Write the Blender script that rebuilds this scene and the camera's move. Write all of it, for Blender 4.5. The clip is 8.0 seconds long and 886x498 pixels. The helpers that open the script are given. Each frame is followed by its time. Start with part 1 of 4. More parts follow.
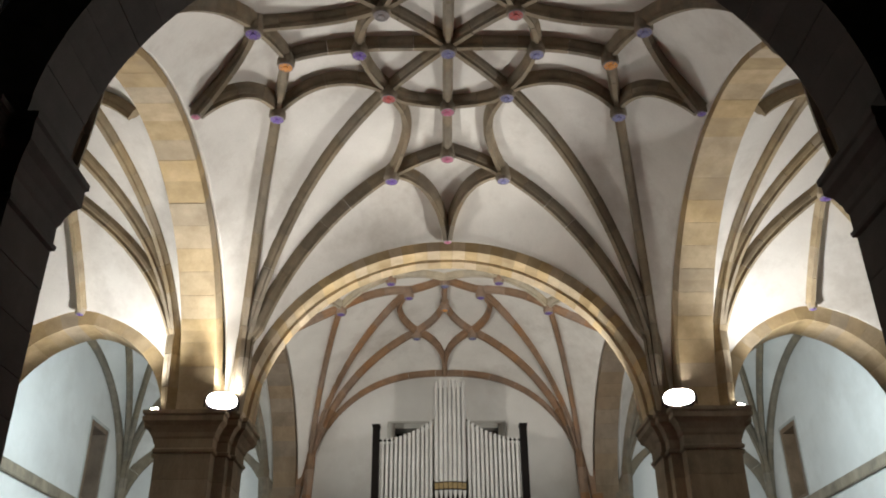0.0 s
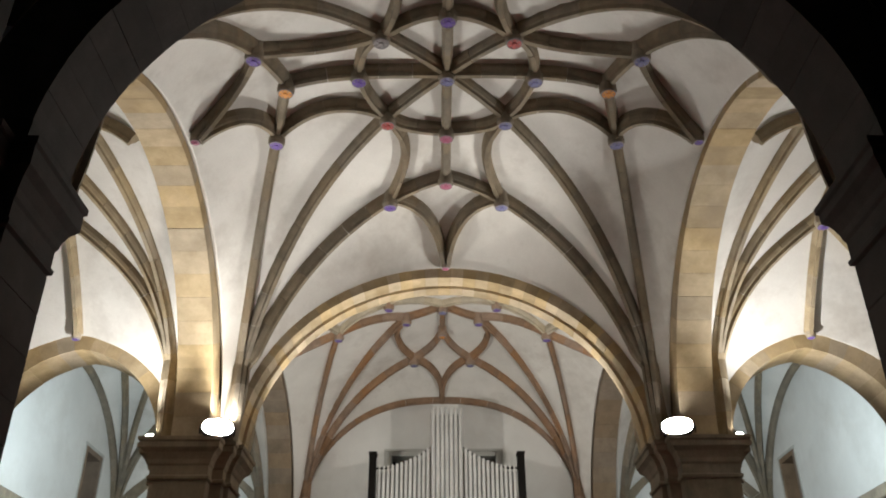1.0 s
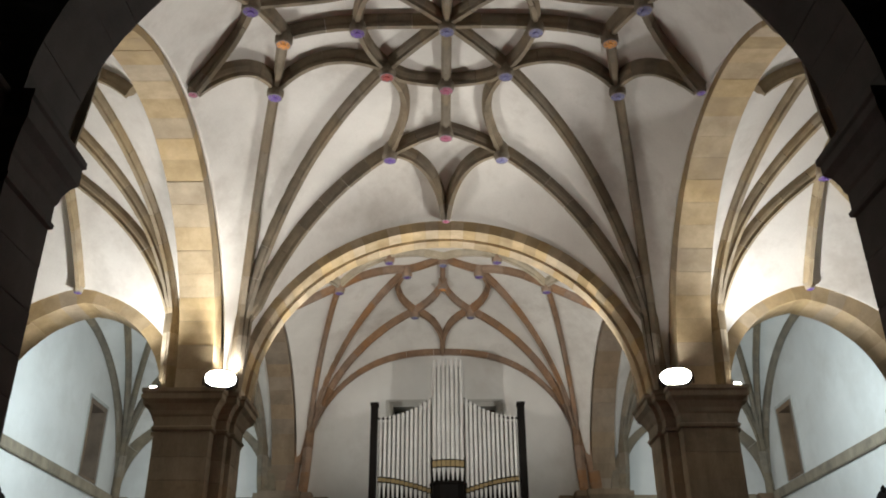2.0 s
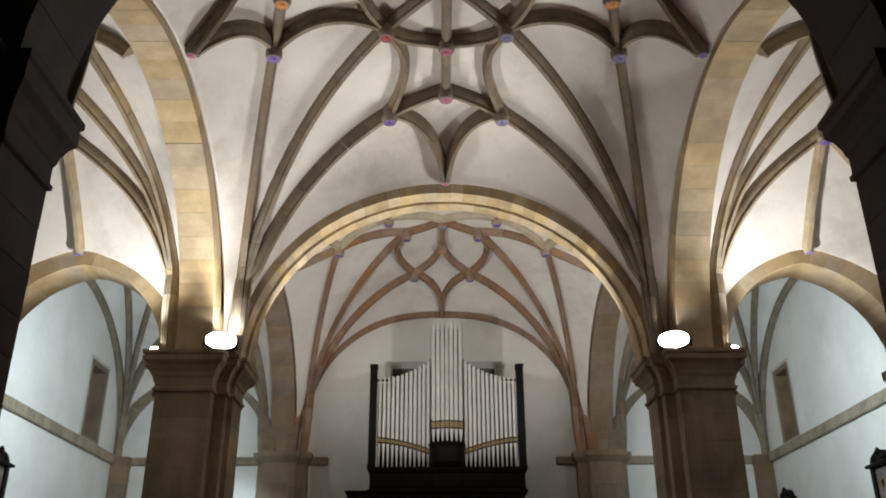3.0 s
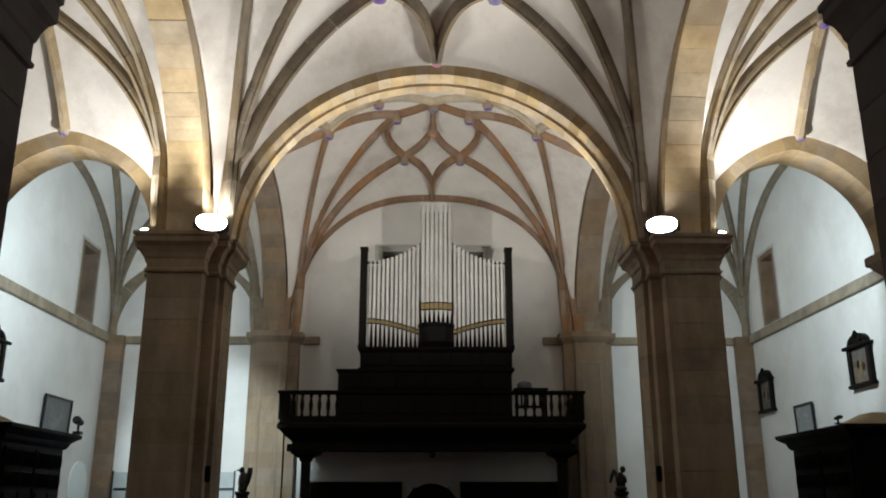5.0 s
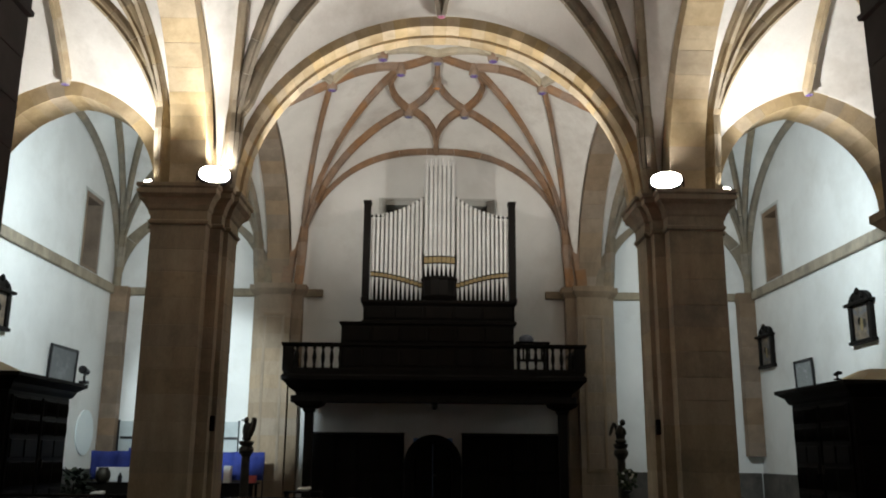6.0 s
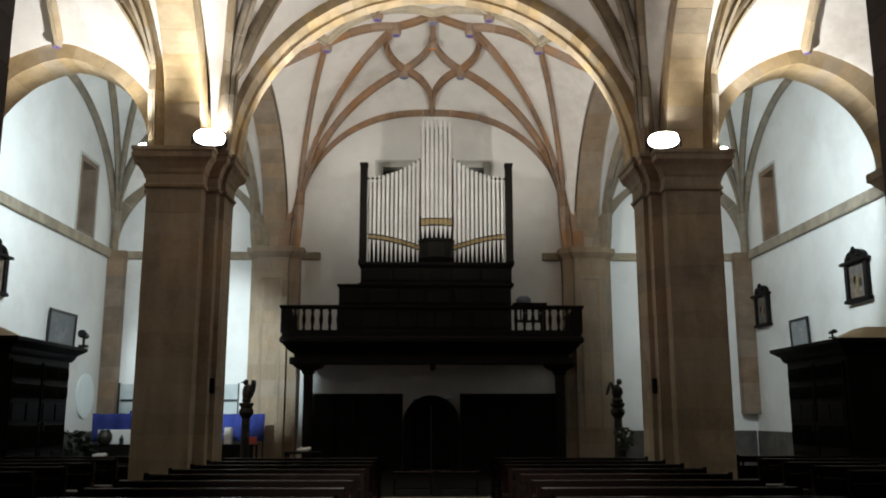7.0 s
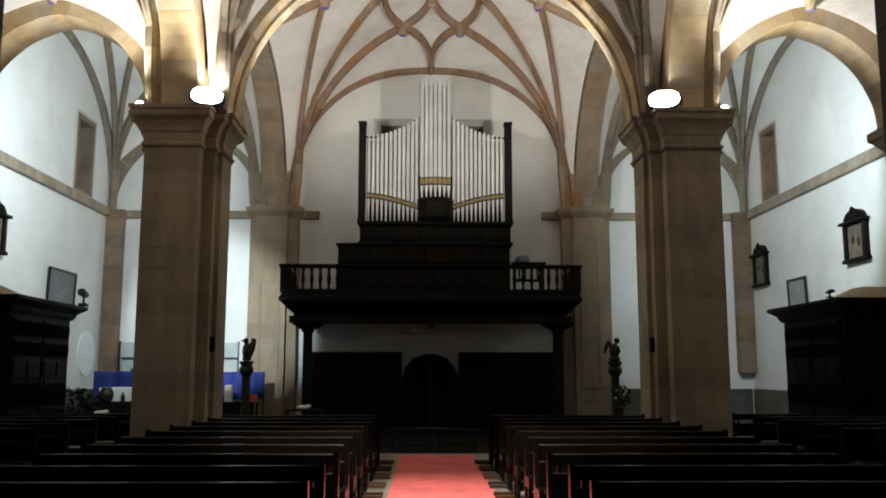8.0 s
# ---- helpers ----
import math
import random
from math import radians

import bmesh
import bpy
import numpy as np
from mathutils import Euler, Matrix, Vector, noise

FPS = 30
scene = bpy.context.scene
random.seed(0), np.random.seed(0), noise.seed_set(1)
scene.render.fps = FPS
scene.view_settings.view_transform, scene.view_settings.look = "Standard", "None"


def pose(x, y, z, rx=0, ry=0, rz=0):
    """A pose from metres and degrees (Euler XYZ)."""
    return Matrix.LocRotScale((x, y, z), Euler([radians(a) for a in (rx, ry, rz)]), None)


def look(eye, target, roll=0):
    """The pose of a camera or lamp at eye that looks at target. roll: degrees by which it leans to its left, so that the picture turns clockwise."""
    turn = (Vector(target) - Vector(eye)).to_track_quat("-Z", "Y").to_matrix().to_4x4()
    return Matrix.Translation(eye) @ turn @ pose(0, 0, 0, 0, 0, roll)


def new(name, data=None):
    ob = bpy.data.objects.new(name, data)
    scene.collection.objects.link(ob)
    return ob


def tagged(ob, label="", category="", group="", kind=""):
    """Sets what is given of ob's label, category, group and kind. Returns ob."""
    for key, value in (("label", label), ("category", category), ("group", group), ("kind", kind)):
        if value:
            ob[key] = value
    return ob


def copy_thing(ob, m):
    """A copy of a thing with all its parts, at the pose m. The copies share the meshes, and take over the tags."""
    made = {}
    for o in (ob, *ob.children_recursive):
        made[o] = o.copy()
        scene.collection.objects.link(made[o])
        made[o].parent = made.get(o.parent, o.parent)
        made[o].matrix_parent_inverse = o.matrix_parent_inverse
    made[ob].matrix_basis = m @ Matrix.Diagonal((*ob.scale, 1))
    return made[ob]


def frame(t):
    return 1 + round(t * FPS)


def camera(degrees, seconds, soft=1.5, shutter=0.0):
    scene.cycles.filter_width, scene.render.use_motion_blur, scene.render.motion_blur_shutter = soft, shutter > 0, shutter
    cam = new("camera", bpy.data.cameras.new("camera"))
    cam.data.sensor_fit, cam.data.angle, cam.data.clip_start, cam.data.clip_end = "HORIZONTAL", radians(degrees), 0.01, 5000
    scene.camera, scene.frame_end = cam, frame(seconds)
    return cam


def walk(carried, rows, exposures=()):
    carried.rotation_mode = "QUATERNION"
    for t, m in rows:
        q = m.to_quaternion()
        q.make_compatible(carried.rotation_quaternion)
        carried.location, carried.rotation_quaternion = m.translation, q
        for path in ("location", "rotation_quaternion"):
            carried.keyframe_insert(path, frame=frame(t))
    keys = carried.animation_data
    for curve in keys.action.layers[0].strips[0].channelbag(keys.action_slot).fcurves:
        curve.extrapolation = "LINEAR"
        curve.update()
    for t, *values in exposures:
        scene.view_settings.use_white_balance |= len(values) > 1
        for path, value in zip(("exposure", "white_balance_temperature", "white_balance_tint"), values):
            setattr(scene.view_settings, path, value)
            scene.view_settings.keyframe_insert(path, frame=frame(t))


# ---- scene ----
cam = camera(54.0, 8.0, soft=1.9)
EYE = (-0.17, 0.0, 1.7)
ROWS = [
    (0.0, -0.067, 27.836, 0.471),
    (0.5, -0.336, 29.806, 0.187),
    (1.0, -0.321, 29.584, 0.272),
    (1.5, -0.229, 27.900, 0.441),
    (3.0, -0.334, 24.016, 0.260),
    (3.5, -0.611, 21.827, 0.112),
    (4.0, -0.769, 19.745, 0.350),
    (4.5, -0.998, 18.073, 0.319),
    (6.0, -1.006, 13.327, -0.438),
    (6.5, -1.127, 12.251, -0.257),
    (7.0, -1.108, 10.817, 0.012),
    (7.5, -1.332, 9.490, 0.166),
    (8.0, -1.193, 8.136, -0.069),
]
walk(cam, [(t, pose(*EYE, 90 + pitch, roll, yaw)) for t, yaw, pitch, roll in ROWS],
     exposures=[(0.0, -0.14), (3.0, -0.18), (4.5, -0.14), (6.0, 0.10), (8.0, 0.25)])

# ---- light ----
world = bpy.data.worlds.new("night")
scene.world = world
world.use_nodes = True
world.node_tree.nodes["Background"].inputs[0].default_value = (0.35, 0.45, 0.7, 1)
world.node_tree.nodes["Background"].inputs[1].default_value = 0.02

WARM, COOL, WHITE = (1.0, 0.965, 0.90), (0.80, 0.95, 1.0), (1.0, 0.98, 0.94)


def spot(eye, target, watts, cone, blend, size, colour):
    data = bpy.data.lights.new("floodlight_beam", "SPOT")
    data.energy, data.spot_size, data.spot_blend = watts, radians(cone), blend
    data.shadow_soft_size, data.color = size, colour
    ob = new("floodlight_beam", data)
    ob.matrix_world = look(eye, target)
    return ob


# nave floodlights on the capitals of the two free piers, aimed up into the near bay
spot((-4.58, 16.80, 7.40), (-3.3, 12.9, 13.0), 620, 96, 0.85, 0.10, WARM)
spot((4.66, 16.80, 7.40), (-4.6, 12.6, 11.9), 920, 88, 0.5, 0.10, WARM)
# aisle floodlights on the outer corners
spot((-6.06, 16.86, 7.22), (-8.0, 13.8, 11.2), 580, 150, 0.6, 0.09, WHITE)
spot((6.14, 16.86, 7.22), (8.5, 13.8, 11.0), 700, 146, 0.65, 0.09, WHITE)
# spill of the south floodlight on the rib springers beside it
spot((-4.36, 16.90, 7.40), (-4.25, 17.7, 9.4), 110, 150, 0.5, 0.10, WARM)
# cool floodlights behind the piers, towards the west end
spot((-6.10, 19.10, 7.20), (-10.4, 24.0, 6.6), 1100, 108, 0.5, 0.1, COOL)
spot((6.10, 19.10, 7.20), (10.4, 24.0, 6.6), 1000, 108, 0.5, 0.1, COOL)
spot((-4.16, 18.98, 7.20), (-1.3, 21.9, 12.5), 860, 136, 0.5, 0.1, (1.0, 0.95, 0.87))
spot((4.16, 18.98, 7.20), (1.3, 21.9, 12.5), 860, 136, 0.5, 0.1, (1.0, 0.95, 0.87))
# work lamp behind the south pier, towards the stall
spot((-5.25, 19.16, 3.6), (-6.6, 27.9, 3.2), 2600, 42, 0.6, 0.06, COOL)
# unseen spot added under the crown of the chancel arch, to brighten the carpet
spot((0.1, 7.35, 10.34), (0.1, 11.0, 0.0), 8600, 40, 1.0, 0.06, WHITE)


# ---- materials ----
def material(name):
    m = bpy.data.materials.new(name)
    m.use_nodes = True
    nt = m.node_tree
    return m, nt, nt.nodes["Principled BSDF"]


def add(nt, kind, **values):
    n = nt.nodes.new(kind)
    for key, value in values.items():
        n.inputs[key].default_value = value
    return n


def surface(name, dark, light, rough, scale=3.0, fine=40.0, bump=0.2, metal=0.0, vary=0.0, stain=None, stain_scale=0.6,
            coat=0.0, spec=0.5, island=False, stretch=(1, 1, 1)):
    """A two-scale procedural surface between two colours, with grain relief, stains and a variation per piece."""
    m, nt, b = material(name)
    link = nt.links.new
    mp = add(nt, "ShaderNodeMapping", Scale=stretch)
    geo = add(nt, "ShaderNodeNewGeometry")
    link(geo.outputs["Position"], mp.inputs["Vector"])
    n1 = add(nt, "ShaderNodeTexNoise", Scale=scale, Detail=6.0, Roughness=0.6)
    n2 = add(nt, "ShaderNodeTexNoise", Scale=fine, Detail=5.0, Roughness=0.65)
    link(mp.outputs[0], n1.inputs["Vector"]), link(mp.outputs[0], n2.inputs["Vector"])
    mix = nt.nodes.new("ShaderNodeMath")
    mix.operation = "MULTIPLY_ADD"
    mix.inputs[1].default_value = 0.4
    link(n2.outputs[0], mix.inputs[0]), link(n1.outputs[0], mix.inputs[2])
    ramp = nt.nodes.new("ShaderNodeValToRGB")
    ramp.color_ramp.elements[0].position, ramp.color_ramp.elements[1].position = 0.45, 0.95
    ramp.color_ramp.elements[0].color, ramp.color_ramp.elements[1].color = (*dark, 1), (*light, 1)
    link(mix.outputs[0], ramp.inputs[0])
    colour = ramp.outputs[0]
    if stain:
        n3 = add(nt, "ShaderNodeTexNoise", Scale=stain_scale, Detail=5.0, Roughness=0.7)
        link(geo.outputs["Position"], n3.inputs["Vector"])
        r3 = nt.nodes.new("ShaderNodeValToRGB")
        r3.color_ramp.elements[0].position, r3.color_ramp.elements[1].position = 0.5, 0.72
        link(n3.outputs[0], r3.inputs[0])
        mx = nt.nodes.new("ShaderNodeMix")
        mx.data_type = "RGBA"
        mx.inputs[7].default_value = (*stain, 1)
        link(r3.outputs[0], mx.inputs[0]), link(colour, mx.inputs[6])
        colour = mx.outputs[2]
    if vary:
        info = nt.nodes.new("ShaderNodeObjectInfo")
        source = geo.outputs["Random Per Island"] if island else info.outputs["Random"]
        hsv = nt.nodes.new("ShaderNodeHueSaturation")
        mr = add(nt, "ShaderNodeMapRange")
        mr.inputs[3].default_value, mr.inputs[4].default_value = 1 - vary, 1 + vary
        link(source, mr.inputs[0]), link(mr.outputs[0], hsv.inputs["Value"])
        ms = add(nt, "ShaderNodeMapRange")
        ms.inputs[3].default_value, ms.inputs[4].default_value = 1 + vary * 1.3, 1 - vary * 1.3
        mul = nt.nodes.new("ShaderNodeMath")
        mul.operation, mul.inputs[1].default_value = "MULTIPLY", 7.31
        fr = nt.nodes.new("ShaderNodeMath")
        fr.operation = "FRACT"
        link(source, mul.inputs[0]), link(mul.outputs[0], fr.inputs[0]), link(fr.outputs[0], ms.inputs[0])
        link(ms.outputs[0], hsv.inputs["Saturation"]), link(colour, hsv.inputs["Color"])
        colour = hsv.outputs[0]
    link(colour, b.inputs["Base Color"])
    rr = add(nt, "ShaderNodeMapRange")
    rr.inputs[3].default_value, rr.inputs[4].default_value = max(rough - 0.12, 0.02), min(rough + 0.12, 1)
    link(n1.outputs[0], rr.inputs[0]), link(rr.outputs[0], b.inputs["Roughness"])
    b.inputs["Metallic"].default_value = metal
    b.inputs["Coat Weight"].default_value = coat
    b.inputs["Specular IOR Level"].default_value = spec
    if bump:
        bp = add(nt, "ShaderNodeBump", Strength=bump, Distance=0.01)
        link(mix.outputs[0], bp.inputs["Height"]), link(bp.outputs[0], b.inputs["Normal"])
    return m


def glow(name, colour, strength):
    m, nt, b = material(name)
    b.inputs["Base Color"].default_value = (*colour, 1)
    b.inputs["Emission Color"].default_value = (*colour, 1)
    b.inputs["Emission Strength"].default_value = strength
    return m


PLASTER = surface("plaster", (0.66, 0.64, 0.60), (0.80, 0.78, 0.74), 0.9, 0.9, 25, 0.12, stain=(0.55, 0.52, 0.475), stain_scale=0.55)
WALLPAINT = surface("wall_plaster", (0.66, 0.66, 0.64), (0.78, 0.78, 0.76), 0.85, 0.7, 30, 0.1, stain=(0.62, 0.61, 0.58), stain_scale=0.4)
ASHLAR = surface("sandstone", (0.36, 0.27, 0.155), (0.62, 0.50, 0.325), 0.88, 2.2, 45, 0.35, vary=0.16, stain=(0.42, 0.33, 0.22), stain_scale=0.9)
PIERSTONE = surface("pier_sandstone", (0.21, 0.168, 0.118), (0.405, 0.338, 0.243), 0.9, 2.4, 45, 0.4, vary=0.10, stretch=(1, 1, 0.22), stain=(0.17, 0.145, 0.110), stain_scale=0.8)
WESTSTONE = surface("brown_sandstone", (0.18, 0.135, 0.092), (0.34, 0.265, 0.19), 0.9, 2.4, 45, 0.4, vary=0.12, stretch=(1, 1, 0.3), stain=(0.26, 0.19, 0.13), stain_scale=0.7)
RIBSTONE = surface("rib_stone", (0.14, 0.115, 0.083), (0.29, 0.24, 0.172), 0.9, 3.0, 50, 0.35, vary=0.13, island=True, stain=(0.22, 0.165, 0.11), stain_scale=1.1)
# ribs of the east aisle bays: yellower and lighter than the west ones
AISLERIB = surface("yellow_aisle_rib", (0.24, 0.19, 0.125), (0.44, 0.365, 0.25), 0.9, 3.0, 50, 0.35, vary=0.14, island=True, stain=(0.30, 0.23, 0.145), stain_scale=1.0)
DADOSTONE = surface("dark_dado_stone", (0.05, 0.046, 0.042), (0.12, 0.108, 0.095), 0.9, 2.5, 45, 0.3, stain=(0.04, 0.037, 0.034), stain_scale=1.5)
# paler tone for the ribs in the east half of the west vault
PALERIB = surface("pale_east_rib", (0.36, 0.31, 0.23), (0.56, 0.50, 0.39), 0.9, 3.0, 50, 0.3, vary=0.1, island=True)
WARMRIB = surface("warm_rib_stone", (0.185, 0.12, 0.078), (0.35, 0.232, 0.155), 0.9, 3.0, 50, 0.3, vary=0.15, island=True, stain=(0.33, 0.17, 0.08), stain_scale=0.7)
# grey chancel stone, with the shade it stands in put into the colour
SHADESTONE = surface("shaded_grey_stone", (0.038, 0.036, 0.034), (0.088, 0.082, 0.077), 0.9, 1.8, 45, 0.4, vary=0.12, stain=(0.06, 0.055, 0.05), stain_scale=0.8)
BROWNSTONE = surface("brown_stone", (0.15, 0.105, 0.07), (0.28, 0.20, 0.14), 0.9, 2, 40, 0.3, vary=0.15)
MORTAR = surface("mortar", (0.26, 0.21, 0.145), (0.38, 0.32, 0.23), 0.95, 4, 60, 0.3)
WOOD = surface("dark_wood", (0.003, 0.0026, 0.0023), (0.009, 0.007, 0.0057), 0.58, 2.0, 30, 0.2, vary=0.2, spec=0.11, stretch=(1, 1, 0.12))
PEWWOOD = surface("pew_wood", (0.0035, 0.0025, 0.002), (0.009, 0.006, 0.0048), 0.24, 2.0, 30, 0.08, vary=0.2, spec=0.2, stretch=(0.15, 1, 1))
# brown foot wood, lightened for the light on top of the bars
FOOTWOOD = surface("lit_foot_wood", (0.02, 0.010, 0.006), (0.10, 0.05, 0.024), 0.6, 3.0, 40, 0.2, vary=0.5, spec=0.3, stretch=(0.2, 1, 1))
TIN = surface("pipe_tin", (0.58, 0.58, 0.57), (0.74, 0.74, 0.73), 0.42, 2.0, 60, 0.05, metal=0.35, vary=0.06)
GOLD = surface("gilt", (0.20, 0.145, 0.065), (0.38, 0.29, 0.145), 0.55, 5, 60, 0.2, metal=0.4)
CARPET = surface("red_carpet", (0.55, 0.085, 0.08), (0.74, 0.15, 0.13), 0.97, 3, 220, 0.4, stain=(0.40, 0.07, 0.06), stain_scale=1.2)
FLOORSTONE = surface("floor_stone", (0.15, 0.13, 0.095), (0.29, 0.26, 0.20), 0.6, 2.0, 40, 0.2, vary=0.14)
IRON = surface("black_metal", (0.012, 0.012, 0.013), (0.03, 0.03, 0.032), 0.45, 6, 60, 0.1, metal=0.4)
BLUECLOTH = surface("blue_cloth", (0.008, 0.016, 0.11), (0.018, 0.038, 0.24), 0.8, 3, 90, 0.2)
WHITEPAPER = surface("white_card", (0.6, 0.6, 0.58), (0.78, 0.78, 0.76), 0.8, 3, 50, 0.05)
BRONZE = surface("dark_bronze", (0.012, 0.011, 0.009), (0.05, 0.042, 0.03), 0.45, 8, 60, 0.2, metal=0.5)
GLASS_LAMP = glow("lamp_glass", (1.0, 0.96, 0.88), 120)


# ---- mesh helpers ----
def part(name, bm, mat, parent=None, label="", smooth=False, place=None):
    me = bpy.data.meshes.new(name)
    bmesh.ops.recalc_face_normals(bm, faces=bm.faces)
    bm.to_mesh(me)
    bm.free()
    me.materials.append(mat)
    if smooth:
        for p in me.polygons:
            p.use_smooth = True
    ob = new(name, me)
    if place is not None:
        ob.matrix_world = place
    if parent is not None:
        ob.parent = parent
    if label:
        ob["label"] = label
    return ob


def piece(name, me, mat, parent, m):
    ob = new(name, me)
    ob.parent = parent
    ob.matrix_local = m
    return ob


def empty(name, at=(0, 0, 0)):
    ob = new(name)
    ob.location = at
    ob.empty_display_size = 0.1
    return ob


def box(bm, x0, x1, y0, y1, z0, z1, bevel=0.0):
    c = [bm.verts.new(p) for p in ((x0, y0, z0), (x1, y0, z0), (x1, y1, z0), (x0, y1, z0), (x0, y0, z1), (x1, y0, z1), (x1, y1, z1), (x0, y1, z1))]
    fs = [bm.faces.new([c[i] for i in q]) for q in ((3, 2, 1, 0), (4, 5, 6, 7), (0, 1, 5, 4), (1, 2, 6, 5), (2, 3, 7, 6), (3, 0, 4, 7))]
    if bevel:
        bmesh.ops.bevel(bm, geom=list({e for q in fs for e in q.edges}), offset=bevel, segments=1, affect="EDGES")
    return bm


def boxed(*a, bevel=0.0):
    return box(bmesh.new(), *a, bevel=bevel)


def lathe(bm, profile, at=(0, 0, 0), n=16, cap=True):
    """Turn (radius, height) pairs round the upright through at."""
    rings = []
    for r, z in profile:
        rings.append([bm.verts.new((at[0] + r * math.cos(2 * math.pi * i / n), at[1] + r * math.sin(2 * math.pi * i / n), at[2] + z)) for i in range(n)])
    for a, b in zip(rings, rings[1:]):
        for i in range(n):
            bm.faces.new((a[i], a[(i + 1) % n], b[(i + 1) % n], b[i]))
    if cap:
        bm.faces.new(rings[0][::-1]), bm.faces.new(rings[-1])
    return bm


def prism(bm, outline, z0, z1):
    a = [bm.verts.new((x, y, z0)) for x, y in outline]
    b = [bm.verts.new((x, y, z1)) for x, y in outline]
    n = len(a)
    for i in range(n):
        bm.faces.new((a[i], a[(i + 1) % n], b[(i + 1) % n], b[i]))
    bm.faces.new(a[::-1]), bm.faces.new(b)
    return bm


def grown(outline, d):
    """An upright polygon's outline moved outwards by d (counter-clockwise, right angles)."""
    out, n = [], len(outline)
    for i in range(n):
        p, q, r = Vector(outline[i - 1]), Vector(outline[i]), Vector(outline[(i + 1) % n])
        a, b = (q - p).normalized(), (r - q).normalized()
        na, nb = Vector((a.y, -a.x)), Vector((b.y, -b.x))
        m = (na + nb)
        m = m / max(m.dot(na), 0.2)
        out.append(tuple(q + m * d))
    return out


def stack(bm, outline, profile):
    """A moulding round an outline: (outset, height) pairs from below."""
    rings = [[bm.verts.new((x, y, z)) for x, y in grown(outline, d)] for d, z in profile]
    n = len(outline)
    for a, b in zip(rings, rings[1:]):
        for i in range(n):
            bm.faces.new((a[i], a[(i + 1) % n], b[(i + 1) % n], b[i]))
    bm.faces.new(rings[0][::-1]), bm.faces.new(rings[-1])
    return bm


def sweep_rib(bm, pts, profile):
    """Sweep a rib section (across, down) along points that rise over a plan line."""
    frames = []
    for i, p in enumerate(pts):
        t = (pts[min(i + 1, len(pts) - 1)] - pts[max(i - 1, 0)]).normalized()
        flat = Vector((t.x, t.y, 0))
        if flat.length < 1e-4:
            flat = Vector((pts[-1].x - pts[0].x, pts[-1].y - pts[0].y, 0))
        flat.normalize()
        frames.append((p, t, Vector((flat.y, -flat.x, 0)), flat * t.z - Vector((0, 0, 1)) * math.hypot(t.x, t.y)))
    n = len(profile)

    def ring_at(f, shift, grow=1.0):
        p, t, across, down = f
        return [bm.verts.new(p + t * shift + across * a * grow + down * d * grow) for a, d in profile]
    # separate stones of about two thirds of a metre, with fine joints
    start = 0
    while start < len(frames) - 1:
        end, run = start + 1, (frames[start + 1][0] - frames[start][0]).length
        while end < len(frames) - 1 and run < 0.62:
            run += (frames[end + 1][0] - frames[end][0]).length
            end += 1
        grow = random.uniform(0.985, 1.015)
        rings = [ring_at(frames[k], (0.004 if k == start else -0.004 if k == end else 0.0), grow) for k in range(start, end + 1)]
        for a, b in zip(rings, rings[1:]):
            for i in range(n):
                bm.faces.new((a[i], a[(i + 1) % n], b[(i + 1) % n], b[i]))
        bm.faces.new(rings[0][::-1]), bm.faces.new(rings[-1])
        start = end
    return bm


# ---- plan ----
Z0 = 6.95                      # springing
WALL_X, WALL_Y = 10.4, 28.0    # inner faces of the side and west walls
PIER_Y = 18.0
NAVE_A, NAVE_B = 4.69, 4.80    # half sizes of a nave bay
NEAR_Y, FAR_Y = 12.70, 23.26


def round_profile(ra, rb):
    return lambda k: (ra * math.cos(math.pi * k), rb * math.sin(math.pi * k))


def pointed_profile(ra, rb):
    e = (rb * rb - ra * ra) / (2 * ra)
    R = ra + e

    def at(k):
        top = math.acos(e / R)
        a = top * (2 * k if k <= 0.5 else 2 - 2 * k)
        s, z = R * math.cos(a) - e, R * math.sin(a)
        return (s if k <= 0.5 else -s, z)
    return at


